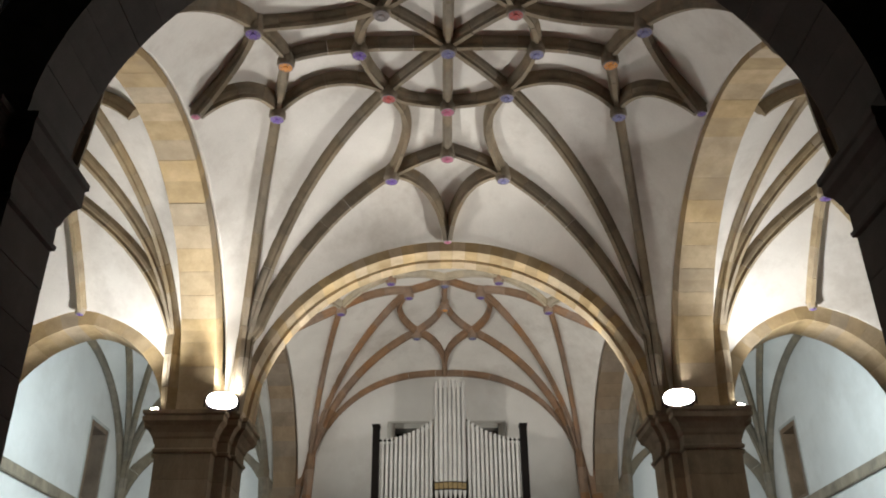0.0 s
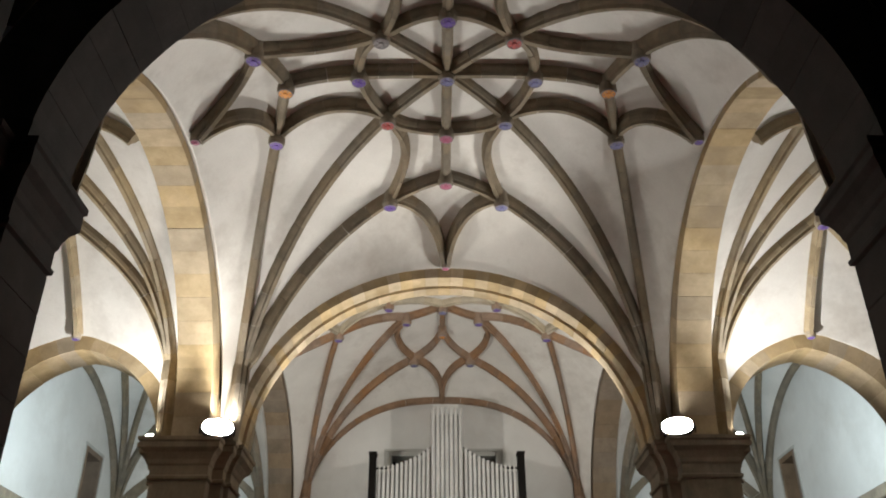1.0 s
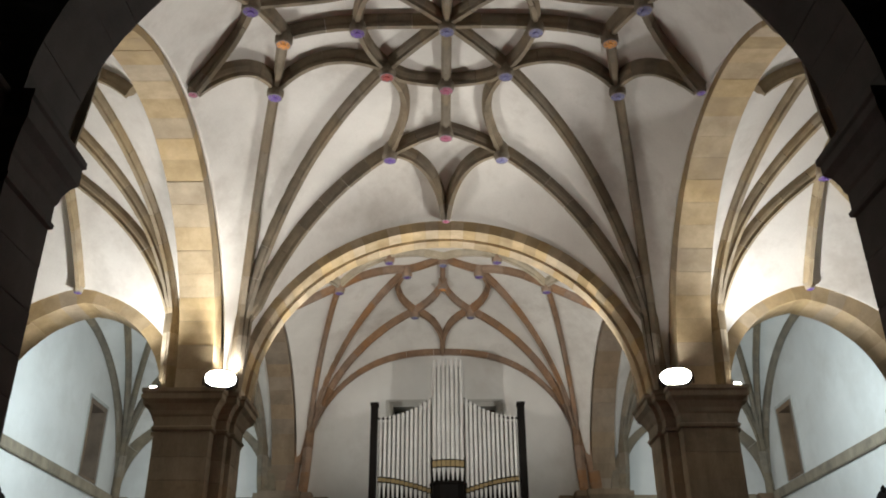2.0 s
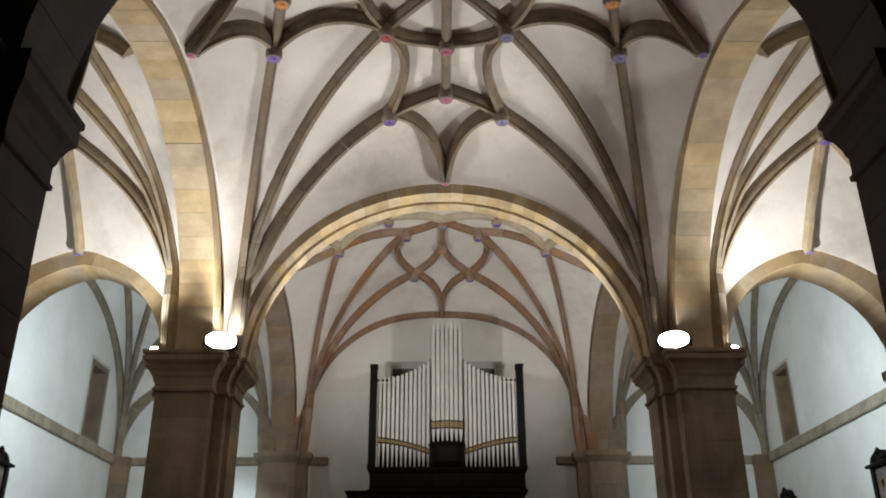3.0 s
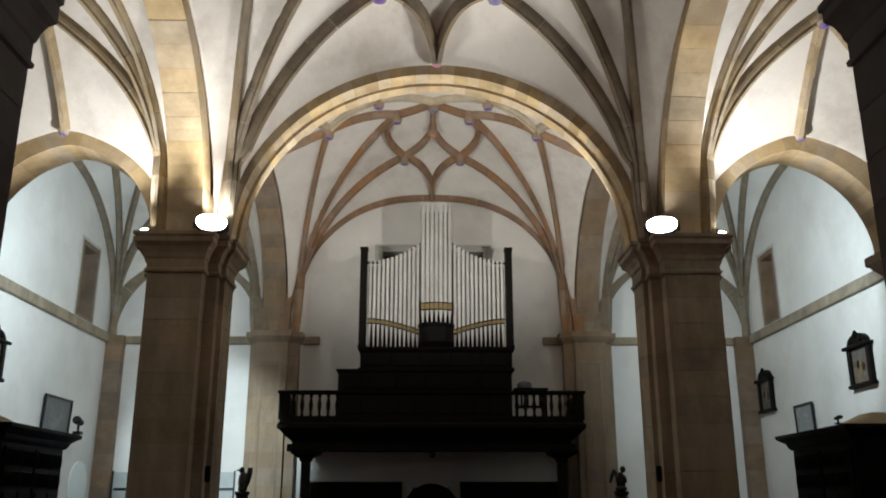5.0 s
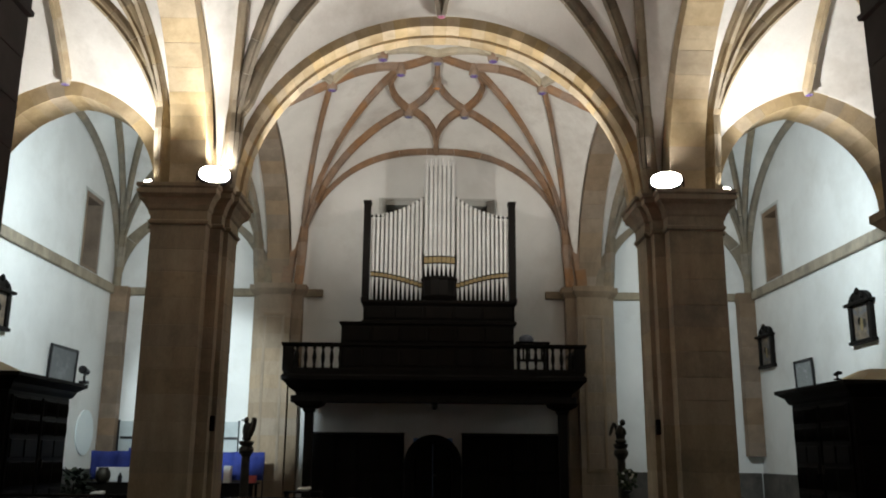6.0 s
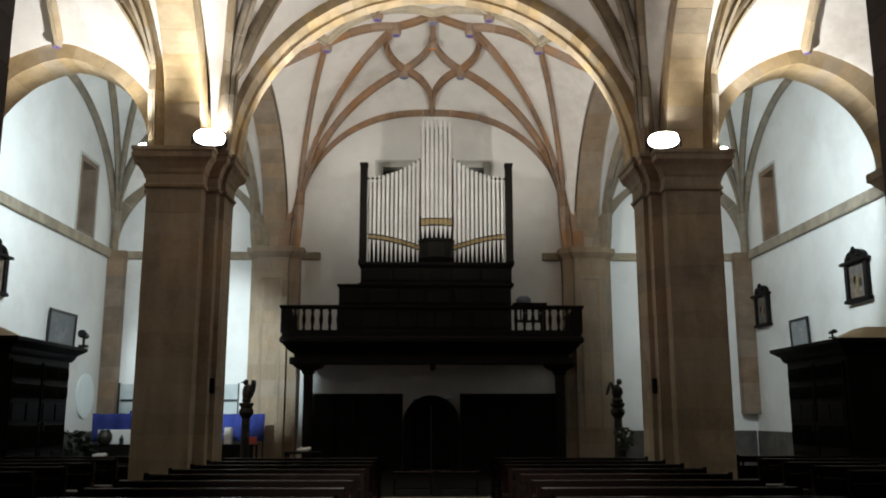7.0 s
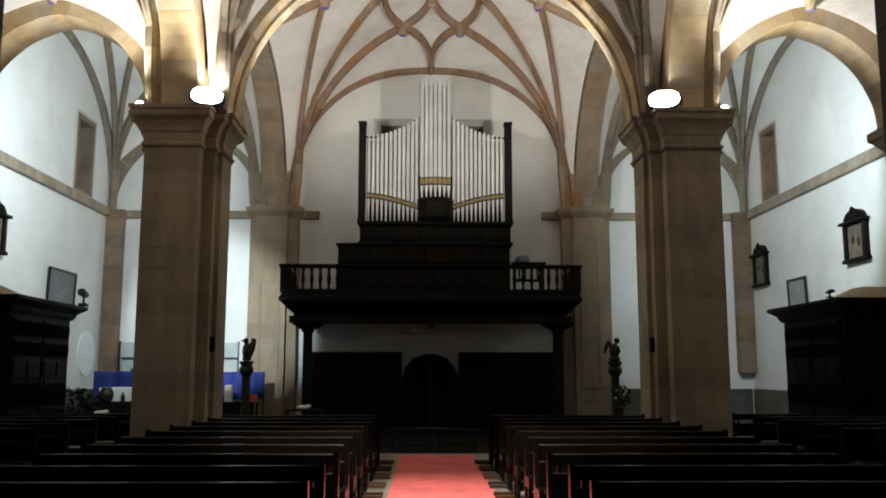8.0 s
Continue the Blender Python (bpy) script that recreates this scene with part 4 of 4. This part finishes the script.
PALE = surface("framed_print", (0.20, 0.22, 0.23), (0.34, 0.36, 0.36), 0.25, 3, 40, 0.0, stain=(0.12, 0.13, 0.15), stain_scale=3)

DIMPRINT = surface("dim_print", (0.03, 0.033, 0.036), (0.065, 0.07, 0.074), 0.35, 3, 40, 0.0, stain=(0.12, 0.125, 0.13), stain_scale=2.2)


def shrine(side, y0, y1, z0, z1):
    s = empty("framed_altarpiece", (side * WALL_X, (y0 + y1) / 2, z0))
    w, h = (y1 - y0) / 2, z1 - z0
    d = -side
    bx = lambda a, b: sorted((d * a, d * b))
    part("panel", boxed(*bx(0.0, 0.06), -w * 0.66, w * 0.66, 0.12, h * 0.72), CANVAS, s, "darkened painted panel")
    for q, (yy, zz, hh, mat) in enumerate(((0.05, 0.30, 0.34, GOLD), (-0.2, 0.36, 0.22, BRONZE), (0.22, 0.42, 0.2, WOOD))):
        bm = bmesh.new()
        oo = [(w * 0.13 * math.cos(2 * math.pi * k / 12), hh * 0.5 * math.sin(2 * math.pi * k / 12) + hh * 0.5) for k in range(12)]
        aa = [bm.verts.new((d * 0.062, y + w * yy, z + h * zz - 0.1)) for y, z in oo]
        bb = [bm.verts.new((d * 0.068, y + w * yy, z + h * zz - 0.1)) for y, z in oo]
        for i in range(12):
            bm.faces.new((aa[i], aa[(i + 1) % 12], bb[(i + 1) % 12], bb[i]))
        bm.faces.new(bb), bm.faces.new(aa[::-1])
        part("painted_shape", bm, mat, s)
    part("sill", boxed(*bx(0, 0.16), -w, w, 0.0, 0.09, bevel=0.015), WOOD, s)
    for q in (-1, 1):
        part("pilaster", boxed(*bx(0, 0.13), *sorted((q * w * 0.66, q * w * 0.9)), 0.09, h * 0.72, bevel=0.012), WOOD, s)
    part("cornice", boxed(*bx(0, 0.2), -w * 1.05, w * 1.05, h * 0.72, h * 0.78, bevel=0.015), WOOD, s)
    bm = bmesh.new()
    o = [(w * 0.82 * math.cos(math.pi * k / 10), h * 0.78 + h * 0.2 * math.sin(math.pi * k / 10)) for k in range(11)]
    a = [bm.verts.new((d * 0.0, y, z)) for y, z in o]
    b = [bm.verts.new((d * 0.12, y, z)) for y, z in o]
    for i in range(len(o)):
        bm.faces.new((a[i], a[(i + 1) % len(o)], b[(i + 1) % len(o)], b[i]))
    bm.faces.new(a[::-1]), bm.faces.new(b)
    part("pediment", bm, WOOD, s)
    for k in range(-1, 2):
        bm = lathe(bmesh.new(), [(0.02, 0), (0.07, 0.05), (0.06, 0.12), (0.015, 0.18)], (d * 0.12, k * w * 0.42, h * (0.80 + (0.10 if k == 0 else 0.0))), 8)
        part("carved_scroll", bm, WOOD, s)
    tagged(s, "small dark carved wooden frame and an old painting", "altarpiece", "altarpieces on the walls")


shrine(1, 20.15, 21.35, 4.40, 5.72)
shrine(1, 26.25, 27.40, 4.40, 5.72)
shrine(-1, 19.78, 21.02, 4.50, 5.75)
for side, y0, y1, z0, z1 in ((-1, 23.55, 25.36, 3.25, 4.56), (1, 23.65, 24.85, 3.25, 4.38)):
    f = empty("framed_print", (side * (WALL_X - 0.02), (y0 + y1) / 2, z0))
    f.rotation_euler = (0, radians(-side * 2), 0)
    w, h, d = (y1 - y0) / 2, z1 - z0, -side
    for a, b, c, e in ((-w, w, 0, 0.07), (-w, w, h - 0.07, h), (-w, -w + 0.07, 0.07, h - 0.07), (w - 0.07, w, 0.07, h - 0.07)):
        part("frame_bar", boxed(*sorted((0, d * 0.06)), a, b, c, e, bevel=0.008), IRON, f)
    part("glazed_print", boxed(*sorted((0, d * 0.03)), -w + 0.07, w - 0.07, 0.07, h - 0.07), DIMPRINT if side < 0 else PALE, f, "faded grey print behind glass")
    tagged(f, "dark-framed grey print leaning out from the wall", "framed print", "framed prints")

# pale blue disc on the south wall
bm = bmesh.new()
o = [(0.66 * math.cos(2 * math.pi * k / 40), 0.66 * math.sin(2 * math.pi * k / 40)) for k in range(40)]
prism(bm, o, 0, 0.04)
ov = part("oval_panel", bm, surface("pale_blue_disc", (0.80, 0.88, 0.90), (0.88, 0.94, 0.95), 0.5, 2, 30, 0.0), place=Matrix(((0, 0, 1, -WALL_X), (1, 0, 0, 26.60), (0, 1, 0, 2.27), (0, 0, 0, 1))))
tagged(ov, "pale blue round disc on the white wall", "wall panel")

# ---- stall in the south-west corner ----
nb = empty("notice_board", (-7.96, 27.94, 1.24))
part("board", boxed(-1.85, 1.9, 0, 0.05, 0, 1.42), surface("grey_board", (0.34, 0.38, 0.38), (0.46, 0.5, 0.5), 0.6, 2, 40, 0.05), nb)
part("bar", boxed(-1.8, 1.85, -0.04, 0.0, 0.88, 0.95), IRON, nb)
for x in (-1.87, 1.87):
    part("upright", boxed(x - 0.02, x + 0.02, -0.03, 0.05, 0, 1.46), IRON, nb)
part("leaflet", boxed(-1.5, -1.1, -0.012, 0.0, 0.25, 0.6), BLUECLOTH, nb)
tagged(nb, "grey notice board with a dark bar on the west wall", "notice board")
scr = empty("blue_screen", (-7.33, 26.0, 0))
bm = bmesh.new()
cols, rowsn = 60, 4
vs = [[bm.verts.new((-2.55 + 5.0 * i / cols, 0.05 * math.sin(i * 1.1) + 0.02 * math.sin(i * 2.7 + j), 0.95 + 0.8 * j / rowsn - 0.02 * (j == rowsn) * math.sin(i * 0.3) ** 2)) for j in range(rowsn + 1)] for i in range(cols + 1)]
for i in range(cols):
    for j in range(rowsn):
        bm.faces.new((vs[i][j], vs[i + 1][j], vs[i + 1][j + 1], vs[i][j + 1]))
cl = part("cloth", bm, BLUECLOTH, scr, smooth=True)
cl.modifiers.new("thickness", "SOLIDIFY").thickness = 0.012
for x in (-2.5, -0.8, 0.9, 2.4):
    part("pole", boxed(x - 0.02, x + 0.02, 0.08, 0.12, 0, 1.72), IRON, scr)
tagged(scr, "bright blue cloth draped over a low screen", "screen")
tb = empty("stall_table", (-7.4, 25.2, 0))
part("top", boxed(-2.3, 2.5, -0.4, 0.4, 0.86, 0.9, bevel=0.01), WOOD, tb)
for x in (-2.2, 0, 2.4):
    for y in (-0.34, 0.34):
        part("leg", boxed(x - 0.03, x + 0.03, y - 0.03, y + 0.03, 0, 0.86), WOOD, tb)
part("skirt", boxed(-2.25, 2.45, -0.39, -0.37, 0.25, 0.86), WOOD, tb)
tagged(tb, "dark table with odds and ends in front of the blue cloth", "table")
for name, x, w, h, d, mat, lab in (("white_box", -8.86, 0.92, 0.40, 0.3, WHITEPAPER, "white cardboard box standing on the stall table"),
                                                                      ("white_tin", -5.72, 0.2, 0.46, 0.2, WHITEPAPER, "white upright tin on the stall table"),
                                   ("red_box", -5.1, 0.34, 0.2, 0.25, CARPET, "small red box on the stall table")):
    tagged(part(name, boxed(-w / 2, w / 2, -d / 2, d / 2, 0, h, bevel=0.012), mat, place=pose(x, 25.1, 0.9)), lab, "box")
bm = lathe(bmesh.new(), [(0.05, 0), (0.06, 0.02), (0.06, 0.17), (0.025, 0.21), (0.025, 0.26)], n=10)
tagged(part("bottle", bm, IRON, place=pose(-8.62, 24.88, 0.9)), "small dark bottle in front of the white box", "bottle")
bm = lathe(bmesh.new(), [(0.10, 0), (0.17, 0.05), (0.20, 0.16), (0.19, 0.28), (0.13, 0.36), (0.14, 0.39), (0.12, 0.40)], n=16)
tagged(part("round_pot", bm, BRONZE, smooth=True, place=pose(-9.08, 24.86, 0.9)), "dark round-bellied pot before the white box", "pot")
rr = random.Random(8)
plant = empty("leafy_plant", (-9.75, 24.6, 0))
part("pot", lathe(bmesh.new(), [(0.18, 0), (0.2, 0.04), (0.26, 0.42), (0.28, 0.44), (0.28, 0.48)], n=14), BRONZE, plant)
part("stem", lathe(bmesh.new(), [(0.03, 0.46), (0.02, 0.9)], n=7), BRONZE, plant)
bm = bmesh.new()
for k in range(300):
    a, h = rr.uniform(0, 2 * math.pi), rr.uniform(0.5, 1.2)
    w = rr.uniform(0.05, 0.52) * (1.25 - 0.55 * h)
    at, d = Vector((w * math.cos(a), w * math.sin(a), h)), Vector((math.cos(a), math.sin(a), rr.uniform(-0.6, 0.9))).normalized()
    side_v = d.cross(Vector((0, 0, 1))).normalized() * rr.uniform(0.04, 0.075)
    n_l = rr.uniform(0.16, 0.30)
    v = [bm.verts.new(q) for q in (at, at + d * n_l * 0.5 + side_v, at + d * n_l, at + d * n_l * 0.5 - side_v, at + d * n_l * 0.5 + Vector((0, 0, 0.012)))]
    for q in ((0, 1, 4), (1, 2, 4), (2, 3, 4), (3, 0, 4)):
        bm.faces.new([v[m] for m in q])
part("foliage", bm, surface("dim_leaves", (0.008, 0.014, 0.008), (0.025, 0.038, 0.018), 0.6, 10, 60, 0.2), plant)
tagged(plant, "dark leafy pot plant beside the stall table", "plant")


# ---- statues on columns ----
def blob(bm, at, r, stretch, n=10, turn=None):
    made = bmesh.ops.create_uvsphere(bm, u_segments=n, v_segments=max(6, n - 2), radius=r)["verts"]
    bmesh.ops.scale(bm, verts=made, vec=stretch)
    if turn:
        bmesh.ops.rotate(bm, verts=made, cent=(0, 0, 0), matrix=Euler([radians(a) for a in turn]).to_matrix())
    bmesh.ops.translate(bm, verts=made, vec=at)


for side in (-1, 1):
    ped = empty("statue_column", (side * 4.62, 22.0, 0))
    part("base", stack(bmesh.new(), [(-0.2, -0.2), (0.2, -0.2), (0.2, 0.2), (-0.2, 0.2)], [(0.06, 0), (0.06, 0.2), (0, 0.28)]), BRONZE, ped)
    part("shaft", lathe(bmesh.new(), [(0.16, 0.28), (0.12, 0.36), (0.105, 1.0), (0.10, 1.62), (0.14, 1.68)], n=14), BRONZE, ped)
    part("capital", lathe(bmesh.new(), [(0.11, 1.66), (0.16, 1.70), (0.185, 1.77), (0.17, 1.84), (0.13, 1.88), (0.18, 1.94), (0.18, 2.0)], n=14), BRONZE, ped)
    tagged(ped, "dark turned column carrying a small carved figure", "column", "statue columns")
    bm = bmesh.new()
    blob(bm, (0, 0, 0.24), 0.12, (1.0, 0.8, 1.9))
    if side < 0:
        blob(bm, (-0.03, -0.04, 0.50), 0.065, (1, 1.1, 1.2))
        blob(bm, (-0.10, -0.06, 0.50), 0.03, (2.0, 0.7, 0.6))
        for q in (-1, 1):
            blob(bm, (0.12, q * 0.10, 0.32), 0.11, (0.55, 0.35, 2.3), 10, (0, 14, 0))
            blob(bm, (0.16, q * 0.12, 0.50), 0.05, (0.7, 0.4, 1.4), 8, (0, -20, 0))
        blob(bm, (0, 0, 0.06), 0.09, (1.3, 1.1, 0.8))
        tagged(part("eagle_statue", bm, BRONZE, smooth=True, place=pose(-4.62, 22.0, 2.0)), "dark carved bird with raised wings on a column", "statue")
    else:
        blob(bm, (0.06, -0.02, 0.52), 0.07, (1, 1, 1.15))
        blob(bm, (-0.08, -0.05, 0.32), 0.05, (0.8, 0.9, 2.4), 8, (0, 25, 0))
        blob(bm, (0.10, -0.05, 0.30), 0.045, (0.8, 0.9, 2.2), 8, (0, -15, 0))
        for q in (-1, 1):
            blob(bm, (-0.13 + 0.06 * q, 0.10, 0.36), 0.09, (0.5, 0.3, 2.0), 8, (0, -18 * q, 0))
        blob(bm, (0, 0, 0.06), 0.12, (1.2, 1.1, 0.7))
        tagged(part("figure_statue", bm, BRONZE, smooth=True, place=pose(4.62, 22.0, 2.0)), "dark carved standing figure on a column", "statue")
st = empty("flower_stand", (4.62, 21.4, 0))
part("foot", lathe(bmesh.new(), [(0.22, 0), (0.22, 0.05), (0.05, 0.1), (0.04, 0.85), (0.14, 0.9)], n=12), IRON, st)
bm = bmesh.new()
rr = random.Random(4)
for k in range(40):
    a, r2 = rr.uniform(0, 6.28), rr.uniform(0.03, 0.24)
    blob(bm, (r2 * math.cos(a), r2 * math.sin(a), 0.95 + rr.uniform(0, 0.42)), 0.05, (1, 0.6, 1.2), 6, (rr.uniform(-40, 40), rr.uniform(-40, 40), 0))
part("foliage", bm, surface("dark_leaves", (0.012, 0.022, 0.010), (0.04, 0.06, 0.025), 0.6, 10, 60, 0.2), st)
bm = bmesh.new()
for k in range(7):
    a, r2 = rr.uniform(0, 6.28), rr.uniform(0.1, 0.25)
    blob(bm, (r2 * math.cos(a), -abs(r2 * math.sin(a)), 1.0 + rr.uniform(0, 0.36)), 0.035, (1, 1, 0.8), 6)
part("blossom", bm, WHITEPAPER, st, "small pale blossoms")
tagged(st, "dark stand with leaves and a few pale flowers", "flower stand")
for side in (-1, 1):
    tagged(part("column_loudspeaker", stack(bmesh.new(), [(-0.045, -0.05), (0.045, -0.05), (0.045, 0.05), (-0.045, 0.05)], [(-0.01, 0), (0.0, 0.02), (0.0, 0.28), (-0.01, 0.30)]), WOOD, place=pose(side * 4.41, 17.545, 2.12)),
           "slim dark loudspeaker fixed to the pier", "loudspeaker", "pier loudspeakers")

# ---- floor slabs, carpet, pews ----
car = part("carpet", boxed(-0.68, 0.86, 3.2, 18.55, 0.0, 0.014, bevel=0.004), CARPET)
tagged(car, "long red carpet runner along the nave floor", "carpet")


def pew(length):
    p = empty("pew")
    L = length
    for x in (0.0, L - 0.05):
        bm = bmesh.new()
        o = [(-0.29, 0.34), (0.18, 0.34), (0.16, 0.62), (0.18, 0.92), (0.10, 0.94), (0.08, 0.60), (0.05, 0.47), (-0.28, 0.465)]
        a = [bm.verts.new((x, y, z)) for y, z in o]
        b = [bm.verts.new((x + 0.05, y, z)) for y, z in o]
        for i in range(len(o)):
            bm.faces.new((a[i], a[(i + 1) % len(o)], b[(i + 1) % len(o)], b[i]))
        bm.faces.new(a[::-1]), bm.faces.new(b)
        part("bench_end", bm, PEWWOOD, p)
        for y in (-0.24, 0.12):
            part("leg", boxed(x, x + 0.05, y, y + 0.07, 0.05, 0.34), PEWWOOD, p)
        part("runner", boxed(x - 0.005, x + 0.055, -0.30, 0.52, 0.0, 0.05, bevel=0.008), PEWWOOD, p)
        for y in (0.06, 0.40):
            part("foot_bar", boxed(*((x - 0.26, x) if x < 0.1 else (x + 0.05, x + 0.31)), y, y + 0.07, 0.02, 0.07, bevel=0.006), FOOTWOOD, p, "brown foot bar, lightened as if lit")
    part("seat", boxed(0.05, L - 0.05, -0.28, 0.14, 0.42, 0.455, bevel=0.008), PEWWOOD, p)
    part("top_rail", boxed(0.05, L - 0.05, 0.10, 0.16, 0.80, 0.92, bevel=0.012), PEWWOOD, p)
    part("back_board", boxed(0.05, L - 0.05, 0.10, 0.135, 0.48, 0.735, bevel=0.008), PEWWOOD, p)
    n = max(3, int(L / 0.42))
    for k in range(n):
        x = 0.12 + (L - 0.24) * k / (n - 1)
        part("spindle", boxed(x - 0.02, x + 0.02, 0.105, 0.135, 0.733, 0.802), PEWWOOD, p)
    part("kneeler", boxed(0.1, L - 0.1, 0.34, 0.50, 0.16, 0.20, bevel=0.008), PEWWOOD, p)
    part("kneeler_rail", boxed(0.05, L - 0.05, 0.40, 0.44, 0.08, 0.16), PEWWOOD, p)
    return p


def rows_of(x, length, ys, label, group):
    first = None
    for y in ys:
        m = pose(x + random.uniform(-0.02, 0.02), y, 0, 0, 0, random.uniform(-0.25, 0.25))
        if first is None:
            first = pew(length)
            first.matrix_world = m
            tagged(first, label, "pew", group)
        else:
            copy_thing(first, m)


YS = [6.35 + 1.13 * k for k in range(10)]
rows_of(-3.95, 2.95, YS, "dark varnished wooden pew beside the red carpet", "pews of the nave")
rows_of(1.05, 2.95, YS, "dark varnished wooden pew beside the red carpet", "pews of the nave")
AY = [9.3 + 1.13 * k for k in range(8)]
rows_of(-8.3, 2.6, AY, "dark wooden pew in the side aisle", "pews of the aisles")
rows_of(5.9, 2.6, AY, "dark wooden pew in the side aisle", "pews of the aisles")
for x in (-0.45, 0.55):
    b = empty("prayer_bench", (x, 19.6, 0))
    part("top", boxed(-0.46, 0.46, -0.16, 0.16, 0.46, 0.5, bevel=0.008), PEWWOOD, b)
    for q in (-0.4, 0.4):
        for r2 in (-0.12, 0.12):
            part("leg", boxed(q - 0.025, q + 0.025, r2 - 0.02, r2 + 0.02, 0, 0.46), IRON, b)
    part("stretcher", boxed(-0.4, 0.4, -0.015, 0.015, 0.12, 0.15), IRON, b)
    tagged(b, "low dark bench at the end of the carpet", "bench", "low benches")
for x, y, z in ((-3.5, 24.4, 0.72), (-8.6, 23.2, 0.62)):
    bm = bmesh.new()
    blob(bm, (0, 0, 0.05), 0.14, (1.3, 0.9, 0.45), 12)
    blob(bm, (0.12, 0.02, 0.08), 0.08, (1.2, 0.9, 0.6), 8)
    tagged(part("folded_cloth", bm, WHITEPAPER, smooth=True, place=pose(x, y, z)), "crumpled white cloth lying on a low table", "cloth")
    t2 = empty("low_table", (x, y, 0))
    part("top", boxed(-0.5, 0.5, -0.25, 0.25, z - 0.05, z, bevel=0.008), WOOD, t2)
    for q in (-0.45, 0.45):
        part("leg", boxed(q - 0.03, q + 0.03, -0.2, 0.2, 0, z - 0.05), WOOD, t2)
    tagged(t2, "low dark table near the back of the church", "table")

floor_ob = bpy.data.objects["floor"]
slab = bpy.data.meshes.new("slab")
bm = boxed(-0.597, 0.597, -0.437, 0.437, -0.03, 0.0, bevel=0.006)
bm.to_mesh(slab)
bm.free()
slab.materials.append(FLOORSTONE)
for i in range(18):
    for j in range(16):
        piece("slab", slab, FLOORSTONE, floor_ob, Matrix.Translation((-10.2 + 1.2 * i, 5.4 + 0.88 * j, 0.0 + random.uniform(-0.002, 0.001))))
bm = bmesh.new()
for i in range(18):
    for j in range(41):
        y = 5.4 + 0.88 * (j - 15)
        if not 0 <= j - 15 < 16:
            box(bm, -10.797 + 1.2 * i, -9.603 + 1.2 * i, y - 0.437, y + 0.437, -0.03, -0.001)
rest = part("slabs", bm, FLOORSTONE, floor_ob)
rest["kind"] = "stuff"

boards = part("boards", boxed(-5.9, 5.9, 19.1, 27.9, -0.01, 0.006), WOOD)
tagged(boards, "dark boarded floor under and before the organ loft", "floor", kind="structure")
wl = empty("work_lamp", (-5.25, 19.06, 3.6))
part("plate", boxed(-0.06, 0.06, -0.06, -0.04, -0.1, 0.1), IRON, wl)
part("head", stack(bmesh.new(), [(-0.09, -0.04), (0.09, -0.04), (0.09, 0.04), (-0.09, 0.04)], [(0, -0.07), (0.01, 0.0), (0, 0.07)]), IRON, wl)
part("glass", boxed(-0.08, 0.08, 0.042, 0.05, -0.06, 0.06), GLASS_LAMP, wl)
tagged(wl, "small black work lamp fixed behind the pier", "lamp")

# can for the added carpet spot, placed out of view
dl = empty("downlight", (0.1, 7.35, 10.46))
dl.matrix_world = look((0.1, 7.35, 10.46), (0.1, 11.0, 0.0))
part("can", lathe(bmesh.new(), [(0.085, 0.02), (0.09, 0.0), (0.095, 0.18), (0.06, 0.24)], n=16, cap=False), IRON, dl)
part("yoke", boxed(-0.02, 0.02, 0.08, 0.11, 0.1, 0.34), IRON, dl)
tagged(dl, "added black can downlight, out of view under the arch crown", "downlight")
